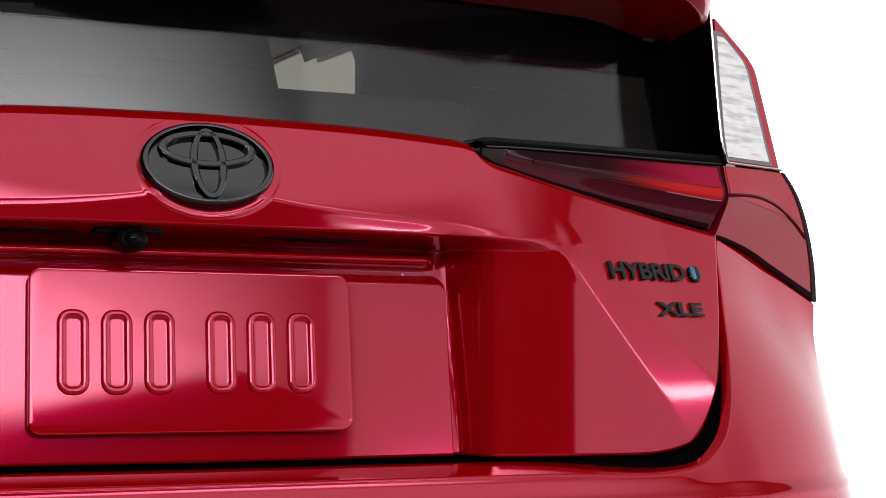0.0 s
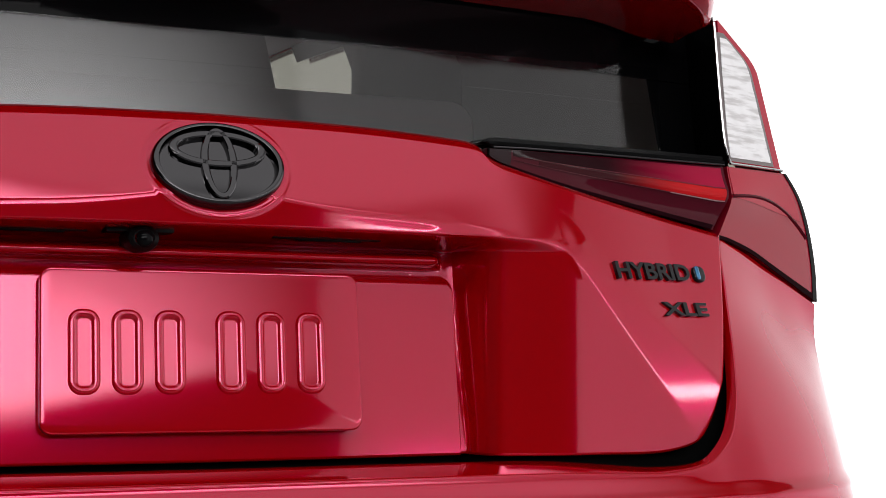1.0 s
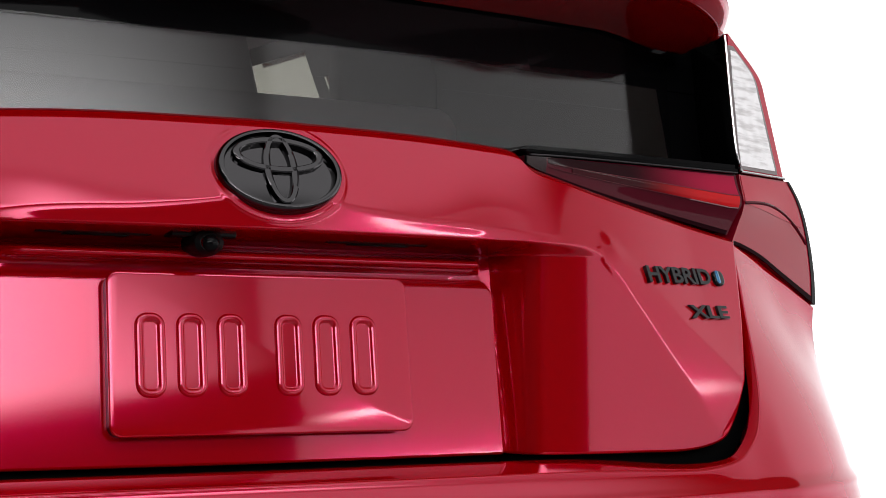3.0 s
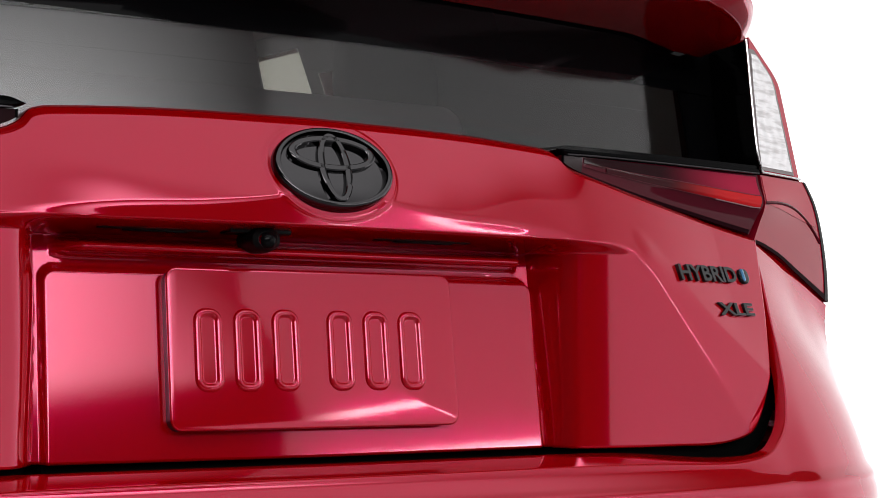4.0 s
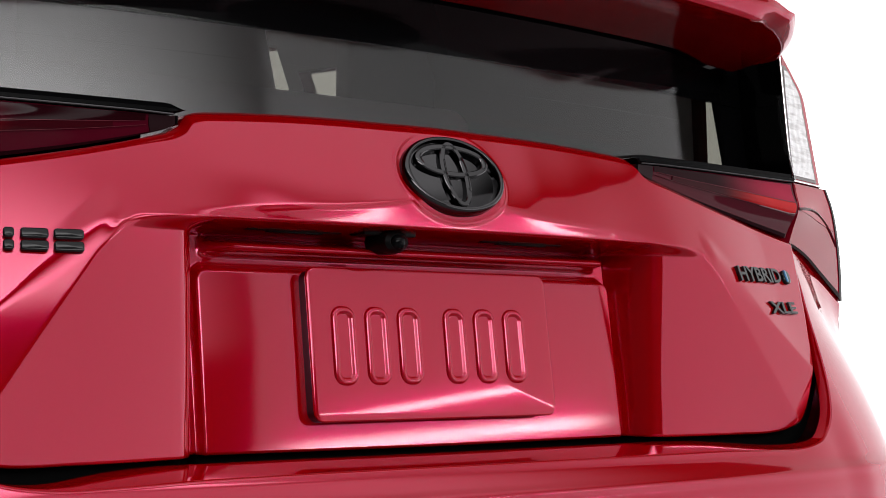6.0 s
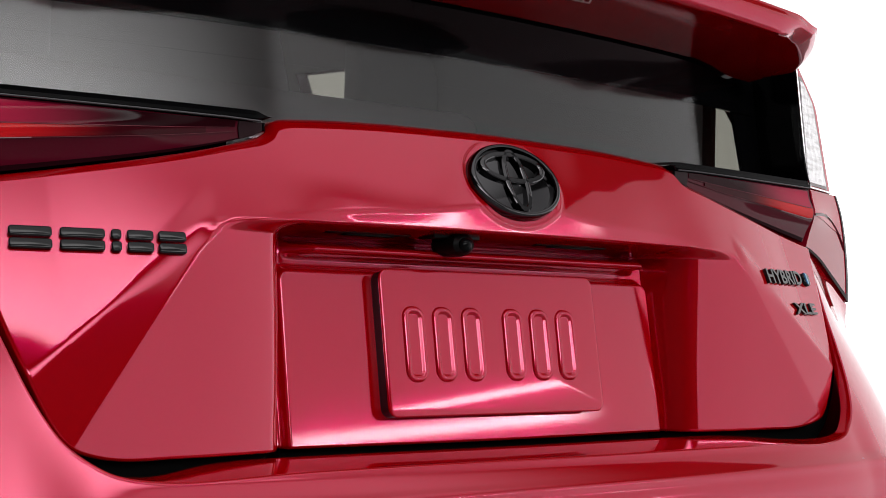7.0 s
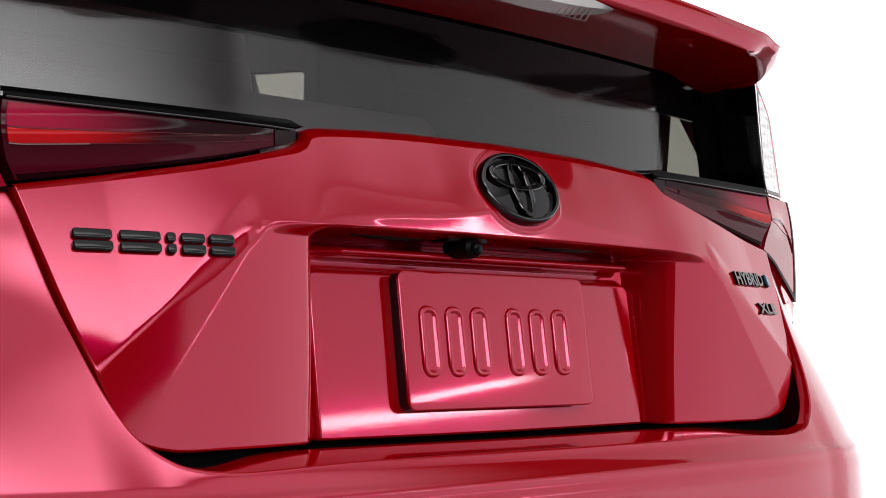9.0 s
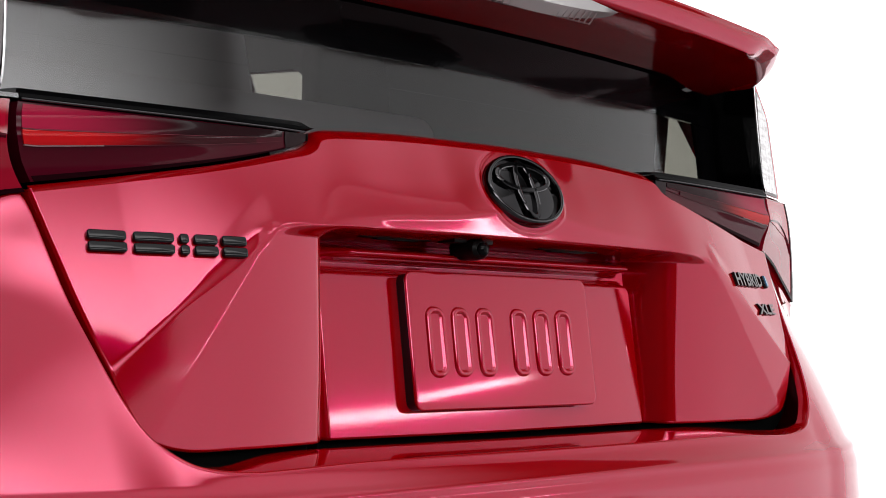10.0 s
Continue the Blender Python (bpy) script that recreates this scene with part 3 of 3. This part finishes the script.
for x0, x1 in ((0.062, 0.172), (-0.215, -0.110)):
    lamp = part("plate_lamp", block(x0, x1, 0.000, 0.018, 0.9672, 0.9735, 0.0015), SHADE, car, "black plate lamp under the lip")
    part("lamp_lens", block(x0 + 0.025, x1 - 0.02, 0.003, 0.012, 0.9658, 0.9676, 0.0006), SHADE, lamp)


# ---- lamps ----
def lamp_face(x, z):
    """Skin of the inner lamp, with a soft ridge along its middle."""
    x = abs(x)
    return lerp(0.006, 0.037, ((x - 0.283) / 0.31) ** 1.2 if x > 0.283 else 0) - 0.008 * math.exp(-(((z - lerp(1.062, 1.034, (x - 0.28) / 0.31)) / 0.016) ** 2)) * sstep(0.30, 0.5, x)


def lamp_low(x):
    return hatch_rim(x) + 0.003


def lamp_end(v):
    """Outer edge of the inner lamp from its foot (0) to its head (1)."""
    return table(v, [(0, 0.5745), (0.3, 0.586), (0.55, 0.5925), (0.75, 0.5915), (1, 0.589)])


def inner_lamp(s):
    def zone(v0, v1, u0, u1, push, n=40, k=8):
        rows = []
        for j in range(k + 1):
            v = lerp(v0, v1, j / k)
            row = []
            for i in range(n + 1):
                u = lerp(u0, u1, i / n)
                x = lerp(0.2865, lamp_end(v), u)
                lo, hi = lamp_low(min(x, 0.574)), 1.0665
                z = lerp(lo, hi, v)
                row.append((s * x, lamp_face(x, z) - push, z))
            rows.append(row)
        return rows

    lamp = part("tail_lamp", slab(zone(0, 1, 0, 1, 0), 0.03), LAMP_RED, car, "smoked dark red wedge-shaped tail lamp", sharp=50)
    part("upper_lens", slab(zone(0.660, 0.97, 0.10, 0.985, 0.0010), 0.002), LAMP_UPPER, lamp, "red upper band with its glow painted in")
    part("light_strip", slab(zone(0.455, 0.640, 0.20, 0.985, 0.0014), 0.002), LAMP_STRIP, lamp, "red light strip with its glow painted in")
    part("dark_edge", slab(zone(0.0, 0.075, 0.03, 0.99, 0.0010), 0.002), LAMP_DARK, lamp)
    part("bright_line", slab(zone(0.644, 0.656, 0.12, 0.985, 0.0019), 0.002), PINK_LINE, lamp, "pale pink line over the light strip")
    # glint painted as a pale line, carried on inwards in dull pink
    part("bright_line", slab(zone(0.436, 0.450, 0.74, 0.985, 0.0021), 0.002), GLINT_LINE, lamp, "glint under the light strip, painted as a pale line")
    part("bright_line", slab(zone(0.440, 0.450, 0.10, 0.74, 0.0018), 0.002), PINK_LINE, lamp)
    part("lamp_tip", slab(zone(0.04, 0.98, 0.0, 0.09, 0.0016), 0.002), LAMP_TIP, lamp, "smoked grey rounded tip")
    tip = [(lerp(0.2865, lamp_end(v), 0.004), lerp(lamp_low(0.288), 1.0665, v)) for v in [k / 10 for k in range(11)]]
    part("tip_edge", tube([(s * x, lamp_face(x, z) - 0.0016, z) for x, z in tip], 0.0013, 8), BLACK, lamp)
    return lamp


def top_trim(s):
    """Black moulding between window and lamp."""
    rows = []
    for i in range(50):
        x = lerp(0.279, 0.590, i / 49)
        y = lamp_face(x, 1.068)
        h = 0.0125 * sstep(0.276, 0.296, x)
        c = 1.0725
        rows.append([(s * x, y + 0.02, c - 0.5 * h), (s * x, y - 0.001, c - 0.45 * h), (s * x, y - 0.003, c - 0.2 * h), (s * x, y - 0.002, c + 0.05 * h), (s * x, y + 0.002, c + 0.12 * h), (s * x, y + 0.002, c + 0.45 * h), (s * x, y + 0.05, c + 0.62 * h)])
    trim = part("window_moulding", sheet(rows), BLACK, car, "gloss black moulding under the rear window")
    rib = [lerp(0.292, 0.588, i / 40) for i in range(41)]
    part("bright_rib", tube([(s * x, lamp_face(x, 1.068) - 0.0042, 1.0683 - 0.0008 * sstep(0.33, 0.29, x)) for x in rib], 0.0011, 8), MOULDING, trim, "thin satin grey rib")
    return trim


def corner_low(x):
    return quarter_edge(x) + 0.0035


def corner_lamp(s):
    def zone(v0, v1, u0, u1, push, n=24, k=16):
        rows = []
        for j in range(k + 1):
            v = lerp(v0, v1, j / k)
            row = []
            for i in range(n + 1):
                u = lerp(u0, u1, i / n)
                x_in = lamp_end(v) + 0.0065
                x_out = table(v, [(0, 0.759), (0.25, 0.756), (0.55, 0.744), (0.8, 0.726), (1, 0.700)])
                x = lerp(x_in, x_out, u)
                z = lerp(corner_low(min(x, 0.757)) if x > 0.6 else lerp(0.987, corner_low(0.6), (x - 0.58) / 0.02), 1.0675, v)
                row.append((s * x, corner_face(x, z) - push, z))
            rows.append(row)
        return rows

    lamp = part("corner_lamp", slab(zone(0, 1, 0, 1, 0), 0.04), LAMP_MID, car, "smoked red corner lamp", sharp=50)
    part("reflector_band", slab(zone(0.60, 0.98, 0.02, 0.90, 0.0008), 0.002), LAMP_BAND, lamp, "brighter red reflector")
    arc = [(s * lerp(0.600, 0.738, f), 0.0, 1.0345 + 0.004 * math.sin(3.1 * f) - 0.040 * f ** 3) for f in [i / 20 for i in range(21)]]
    part("dark_arc", tube([(p[0], corner_face(p[0], p[2]) + 0.0002, p[2]) for p in arc], 0.0022, 6), LAMP_ARC, lamp)
    part("dark_edge", slab(zone(0.0, 1.0, 0.955, 1.0, 0.0012), 0.003), FRIT, lamp, "black lamp edge")
    part("dark_edge", slab(zone(0.0, 0.05, 0.0, 1.0, 0.0010), 0.003), LAMP_DARK, lamp)
    return lamp


def upright_lamp(s):
    """Clear upper lamp in a red frame beside the window."""
    def face(x, z):
        return 0.046 + 0.36 * max(0, x - 0.597) + 0.10 * (z - 1.07)

    def zone(inset, push, n=12, k=40, wave=0.0, side=None, foot=None):
        rows = []
        side = inset if side is None else side
        for j in range(k + 1):
            v = j / k
            z = lerp(1.0745 + (inset if foot is None else foot), 1.2365 - inset * 1.5, v)
            x_in = table(z, [(1.072, 0.608), (1.085, 0.6025), (1.12, 0.599), (1.236, 0.595)]) + side
            x_out = 0.7005 - 0.30 * (z - 1.072) - 1.15 * smax(0, z - 1.192, 0.012) - inset * 1.3
            x_out = max(x_out, x_in + 0.001)
            row = []
            for i in range(n + 1):
                x = lerp(x_in, x_out, i / n)
                ripple = wave * (math.sin(x * 330 + 2 * math.sin(z * 95)) + 0.6 * math.sin(z * 420 + 40 * x))
                row.append((s * x, face(x, z) - push + ripple, z))
            rows.append(row)
        return rows

    lamp = part("upright_lamp", slab(zone(0, 0, side=0.004), 0.012), LAMP_BAND, car, "clear upright lamp in a red frame")
    part("grey_seal", slab(zone(0.0095, 0.0010, side=-0.0004, foot=0.001), 0.003), SEAL, lamp, "grey lamp seal")
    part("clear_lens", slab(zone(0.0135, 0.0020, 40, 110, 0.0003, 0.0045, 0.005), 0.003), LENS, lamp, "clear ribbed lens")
    part("bright_edge", tube([(s * (table(z, [(1.072, 0.606), (1.085, 0.6005), (1.12, 0.597), (1.236, 0.593)])), face(0.597, z) - 0.001, z) for z in [1.073 + 0.008 * i for i in range(21)]], 0.0016, 8), CHROME, lamp)
    part("bright_edge", tube([(s * lerp(0.607, 0.702, i / 12), face(lerp(0.607, 0.702, i / 12), 1.0725) - 0.001, 1.0725) for i in range(13)], 0.0016, 8), CHROME, lamp)
    part("lamp_side", sheet([[(s * (table(z, [(1.06, 0.606), (1.085, 0.6005), (1.12, 0.597), (1.25, 0.593)]) + k * 0.03), face(0.597, z) + 0.001 + k * 0.13, z) for k in (0, 0.5, 1)] for z in [1.058 + 0.0182 * i for i in range(11)]]), FRIT, lamp, "black lamp side")
    return lamp


def lamp_backing(s):
    """Black housing wall behind lamp and moulding."""
    rows = []
    for i in range(31):
        x = lerp(0.306, 0.612, i / 30)
        y = lamp_face(max(x, 0.284), 1.06) + 0.031
        rows.append([(s * x, y, hatch_rim(min(x, 0.577)) - 0.016), (s * x, y, 1.03), (s * x, y + 0.004, 1.074)])
    return part("lamp_backing", sheet(rows), GAP, car, "black housing behind the lamp")


for s in (-1, 1):
    inner_lamp(s)
    lamp_backing(s)
    top_trim(s)
    corner_lamp(s)
    upright_lamp(s)


# ---- rear window, spoiler ----
def glass_y(x, z):
    return 0.0745 + 0.165 * x * x + 0.125 * (z - 1.10)


def window_rows(x0, x1, z0, z1, off, n=40, k=10, curve=0.0):
    return [[(lerp(x0, x1, i / n), glass_y(lerp(x0, x1, i / n), lerp(z0, z1 + curve * lerp(x0, x1, i / n) ** 2, j / k)) + off, lerp(z0, z1 + curve * lerp(x0, x1, i / n) ** 2, j / k)) for i in range(n + 1)] for j in range(k + 1)]


rear_window = part("rear_window", slab(window_rows(-0.5672, 0.5672, 1.05, 1.1765, 0, curve=0.045), 0.004), GLASS, car, "dark tinted rear window")
rear_window.visible_shadow = False
part("window_border", slab(window_rows(-0.66, 0.66, 1.1765, 1.30, 0.0005, curve=0.045), 0.005), FRIT, rear_window, "black glass border")
for s in (-1, 1):
    part("window_border", slab([[(s * (x - 0.13 * max(0, z - 1.07) * (0.67 - x) / 0.1075), y, z) for x, y, z in r] for r in window_rows(0.5675, 0.67, 1.05, 1.192, 0.0005, 6)], 0.005), FRIT, rear_window)
# black sheet added behind the border to shut out stray light
part("border_blackout", slab(window_rows(-0.64, 0.64, 1.20, 1.32, 0.016), 0.004), SHADE, car, "black sheet added inside the border over the rear window")
part("heater_wire", tube([(x, glass_y(x, 1.143 + 0.01 * x * x) + 0.005, 1.143 + 0.01 * x * x) for x in [-0.55 + 0.05 * k for k in range(23)]], 0.00009, 4), TRIM, rear_window, "fine dark heater wire")


def spoiler_edge(a):
    """Trailing edge: place, for a from 0 at the centre to 1 at the tip."""
    x = 0.508 * a
    return x, -0.056 + 0.03 * x * x + 0.006 * sstep(0.9, 1.0, a), 1.290 - 0.085 * x * x - 0.006 * sstep(0.9, 1, a)


def spoiler_section(u):
    """Root, lower and upper trailing edge; u runs to 1 at the corner and to 2 at the foot over the lamp."""
    a = min(u, 1.0)
    x, y, z = spoiler_edge(a)
    e = sstep(0.82, 1.0, a)
    top = Vector((x, y, z))
    bot = Vector((x - 0.026 * e, y + 0.006 + 0.012 * e, z - lerp(0.034, 0.021, e)))
    xr = x + 0.045 * sstep(0.3, 1, a)
    root = Vector((xr, glass_y(xr, 1.235) - 0.006, 1.236 - 0.012 * e))
    if u > 1:
        f = u - 1
        swell = math.sin(math.pi * f)
        top = top.lerp(Vector((0.584, 0.056, 1.2300)), f) + Vector((0.010, -0.003, 0.003)) * swell
        bot = bot.lerp(Vector((0.571, 0.050, 1.2235)), f) + Vector((0.012, -0.004, 0.0)) * swell
        root = root.lerp(Vector((0.590, 0.14, 1.2220)), f)
    return root, bot, top


def spoiler_rows(s):
    rows = []
    for u in [i / 40 for i in range(41)] + [1 + i / 14 for i in range(1, 15)]:
        root, bot, top = spoiler_section(u)
        f = max(0.0, u - 1)
        col = [root, root.lerp(bot, 0.4) + Vector((0, 0, 0.002)), root.lerp(bot, 0.85), bot.lerp(root, 0.03)]
        for t in (0.03, 0.10, 0.3, 0.5, 0.66, 0.78, 0.88, 0.95, 0.99):
            bend = 0.006 * (1 - f) * sstep(0.55, 1.0, t)
            col.append(bot.lerp(top, t) + Vector((0, bend - 0.003 * math.sin(math.pi * t), 0)))
        col += [top + Vector((0.0, 0.014, 0.002)), top + Vector((lerp(0.03, 0.004, f), 0.12, lerp(0.026, 0.02, f))), top + Vector((lerp(0.078, 0.015, f), 0.40, 0.085))]
        rows.append([(s * p.x, p.y, p.z) for p in col])
    return rows


rl, rr = spoiler_rows(-1), spoiler_rows(1)
spoiler = part("spoiler", sheet(rl[::-1][:-1] + rr), PAINT, car, "red painted roof spoiler over the rear window", sharp=50)
brake_rows = []
for i in range(25):
    x = lerp(-0.138, 0.138, i / 24)
    e = max(0.0, 1 - (abs(x) / 0.138) ** 2.2)
    y = -0.048 + 0.10 * x * x
    brake_rows.append([(x, y + 0.030, 1.2475), (x, y + 0.026, 1.2475 - 0.012 * e), (x, y + 0.010, 1.2475 - 0.016 * e), (x, y - 0.002, 1.2505 - 0.008 * e), (x, y - 0.004, 1.2505 + 0.0095 * e)])
brake_light = part("brake_light", sheet(brake_rows), BRAKE, spoiler, "clear high brake light under the spoiler")
for i in range(21):
    x = -0.100 + 0.0100 * i
    part("lens_rib", tube([(x, -0.048 + 0.10 * x * x + 0.026, 1.2372), (x, -0.048 + 0.10 * x * x + 0.010, 1.2328), (x, -0.048 + 0.10 * x * x - 0.001, 1.2440)], 0.0010, 6), BRAKE, brake_light)


# ---- upper body, cabin ----
def cabin_half(y):
    return table(y, [(0.3, 0.60), (0.8, 0.62), (1.6, 0.63), (2.2, 0.60), (3.0, 0.56)])


def roof_z(y):
    return table(y, [(0.25, 1.345), (0.6, 1.43), (1.1, 1.50), (1.6, 1.54), (2.1, 1.545), (2.4, 1.52)])


roof_rows = []
for y in spaced(0.25, 2.35, 0.06) + [2.35]:
    w = cabin_half(y)
    roof_rows.append([(w * u, y, roof_z(y) - 0.030 * abs(u) ** 3) for u in [-1 + 2 * i / 24 for i in range(25)]])
part("roof", sheet(roof_rows), PAINT, car)
part("headliner", sheet([[(p[0] * 0.97, p[1], p[2] - 0.03) for p in r] for r in roof_rows]), LINER, car, "grey cloth headliner")
for s in (-1, 1):
    rear = [[(s * lerp(0.703, 0.745, v) - s * 0.09 * f, lerp(0.09, 0.22, v) + 0.08 * f, lerp(1.07, 1.30, f)) for v in [i / 10 for i in range(11)]] for f in [j / 10 for j in range(11)]]
    part("rear_pillar", sheet(rear), PAINT, car)
    def wall(y, f, off):
        top = roof_z(y) - 0.028 if y < 2.35 else lerp(roof_z(2.35) - 0.028, 1.05, (y - 2.35) / 0.80)
        z = lerp(1.05, top, f)
        lean = 0.60 * max(0.0, min(z, 1.24) - 1.11) if abs(y - 0.345) < 1e-6 else 0.14 - 0.9 * max(0.0, min(z, 1.42) - 1.25) if abs(y - 1.20) < 1e-6 else 0.0
        return (s * (lerp(0.805, cabin_half(min(y, 2.35)), f) - off), y - lean, z)

    ys = [0.20, 0.222, 0.345, 0.40, 0.47, 0.60, 0.75, 0.90, 1.05, 1.20, 1.355, 1.41, 1.55, 1.70, 1.85, 2.0, 2.15, 2.34, 2.6, 2.9, 3.1]
    fs = [0, 0.08, 0.10, 0.16, 0.22, 0.28, 0.34, 0.40, 0.46, 0.52, 0.58, 0.66, 0.74, 0.86, 0.93, 1.0]
    for name, mat, off in (("cabin_side", PAINT, 0.0), ("cabin_lining", LINING, 0.03)):
        bm = bmesh.new()
        for y0, y1 in zip(ys, ys[1:]):
            for f0, f1 in zip(fs, fs[1:]):
                high = f0 > 0.27 and f1 <= (0.75 if y1 < 1.36 else 0.87 if y1 < 1.71 else 0.94)
                quarter = 0.1 <= f0 and y0 > 0.22 and y1 < 0.346 and f1 < 0.59
                if not (quarter or high and (1.19 < y0 < 1.30 or (1.40 < y0 and y1 < 2.4))):
                    bm.faces.new([bm.verts.new(wall(*p, off)) for p in ((y0, f0), (y1, f0), (y1, f1), (y0, f1))])
        bmesh.ops.remove_doubles(bm, verts=bm.verts, dist=1e-5)
        part(name, bm, mat, car)
    for y0, y1, f1 in ((0.21, 0.46, 0.62), (0.60, 1.386, 0.94), (1.386, 2.4, 0.94)):
        g = part("side_window", sheet([[wall(lerp(y0, y1, i / 8), f, 0.012) for i in range(9)] for f in (0.08, 0.5 * f1, f1)]), SIDE_GLASS, car)
        g.visible_shadow = False
shield = part("windscreen", sheet([[(u * lerp(0.60, 0.72, f), lerp(2.35, 3.15, f), lerp(1.515, 1.02, f) - 0.03 * u * u) for u in [-1 + i / 5 for i in range(11)]] for f in [j / 6 for j in range(7)]]), SIDE_GLASS, car)
shield.visible_shadow = False
part("bonnet", sheet([[(u * lerp(0.81, 0.79, f), lerp(2.95, 4.28, f) - 0.12 * abs(u) ** 3 * f, lerp(1.055, 0.76, f * f) - 0.02 * u * u) for u in [-1 + i / 8 for i in range(17)]] for f in [j / 10 for j in range(11)]]), PAINT, car)
part("cabin_floor", block(-0.72, 0.72, 0.12, 3.0, 0.42, 0.46, 0.01), SEAT, car)
part("load_cover", block(-0.66, 0.66, 0.12, 0.66, 0.93, 0.945, 0.005), SEAT, car, "dark grey load area cover")
def seat(x, y, w, high):
    back = part("seat_back", block(x - w / 2, x + w / 2, y, y + 0.13, 0.55, high, 0.045, 4), SEAT, car, "grey cloth seat back")
    part("headrest", block(x - 0.12, x + 0.12, y + 0.01, y + 0.10, high + 0.03, high + 0.17, 0.035, 4), SEAT, back)
    for d in (-0.05, 0.05):
        part("headrest_post", tube([(x + d, y + 0.06, high - 0.03), (x + d, y + 0.06, high + 0.05)], 0.006, 8), CHROME, back)
    part("seat_cushion", block(x - w / 2, x + w / 2, y + 0.08, y + 0.58, 0.46, 0.62, 0.05, 4), SEAT, back)


bench = part("rear_seat_back", block(-0.60, 0.60, 0.70, 0.82, 0.50, 1.232, 0.04, 5), SEAT, car, "grey cloth rear seat back")
part("seat_cushion", block(-0.60, 0.60, 0.80, 1.28, 0.46, 0.62, 0.05, 4), SEAT, bench)
for x0, x1, y0, mat in ((-0.60, -0.155, 0.76, SEAT), (-0.15, 0.328, 0.90, SEAT), (0.475, 0.66, 0.90, LINING)):
    rest = block(x0, x1, y0, y0 + 0.05, 1.18, 1.42, 0.012, 3)
    if x1 == 0.328:
        for v in rest.verts:
            v.co.x -= 0.24 * (v.co.z - 1.30)
    part("headrest", rest, mat, bench)
for x in (-0.40, 0.40):
    seat(x, 1.72, 0.48, 1.10)


def wheel(x, y):
    hub = tagged(new("wheel"))
    hub.parent = car
    hub.matrix_world = pose(x, y, 0.315, 0, 0, 0)
    s = 1 if x > 0 else -1
    prof = [(0.20, -0.09), (0.29, -0.10), (0.312, -0.08), (0.315, 0.0), (0.312, 0.08), (0.29, 0.10), (0.20, 0.09)]
    rows = [[(w, r * math.cos(2 * math.pi * k / 40), r * math.sin(2 * math.pi * k / 40)) for k in range(41)] for r, w in prof]
    part("tyre", sheet(rows), RUBBER, hub)
    rim = part("rim", sheet([[(s * w, r * math.cos(2 * math.pi * k / 40), r * math.sin(2 * math.pi * k / 40)) for k in range(41)] for r, w in ((0.001, 0.055), (0.05, 0.055), (0.07, 0.04), (0.17, 0.05), (0.20, 0.085), (0.203, -0.09))]), RIM, hub)


for y in (0.88, 3.58):
    for x in (-0.80, 0.80):
        wheel(x, y)
part("underbody", block(-0.70, 0.70, 0.05, 4.0, 0.20, 0.42, 0.02), TRIM, car)


def gap_seal():
    """Black seal all round the tailgate's lower edge, behind the gap."""
    normals = outward_normals(low)
    return sheet([[(p[0] + n[0] * d, p[1] + 0.019, p[2] + n[1] * d) for p, n in zip(low, normals)] for d in (-0.012, 0.012, 0.032)])


part("gap_seal", gap_seal(), GAP, car, "black rubber seal in the gap round the tailgate")

# ---- studio ----
floor = tagged(part("floor", block(-8, 8, -7, 9, -0.2, 0.0), FLOOR, None, smooth=False), "grey painted studio floor", "floor", kind="structure")
cove = []
for k in range(49):
    a = math.pi * (-0.383 + 1.023 * k / 48)
    col = []
    for f, z in ((0.80, 0.003), (0.88, 0.03), (0.94, 0.14), (0.98, 0.36), (1.0, 0.8), (1.0, 1.55), (1.0, 1.75), (1.0, 1.95), (1.0, 2.5), (1.0, 5.2)):
        b = a - 0.026 * math.pi * sstep(2.1, 1.5, z) * max(0.0, 1 - k / 10)
        col.append((6.5 * math.cos(b) * f, 1.0 + 6.5 * math.sin(b) * f, z))
    cove.append(col)
tagged(part("backdrop", sheet(cove), CYC_GLOW, None), "curved white studio backdrop with a glow of its own", "backdrop", kind="structure")
tagged(part("wall_back", block(-8, 8, -7.2, -7.0, 0, 5.2), DARK_WALL, None, smooth=False), "black studio wall at the open end", "wall", kind="structure")
for s, n, mat, label in ((-1, "wall_left", DARK_WALL, "plain black studio wall"), (1, "wall_right", CYC, "plain white studio wall")):
    tagged(part(n, block(*sorted((s * 8.0, s * 8.2)), -7, 9, 0, 5.2), mat, None, smooth=False), label, "wall", kind="structure")
tagged(part("wall_front", block(-8, 8, 9.0, 9.2, 0, 5.2), CYC, None, smooth=False), "plain white studio wall", "wall", kind="structure")
tagged(part("ceiling", block(-8.2, 8.2, -7.2, 9.2, 5.2, 5.4), DARK_WALL, None, smooth=False), "black studio ceiling", "ceiling", kind="structure")
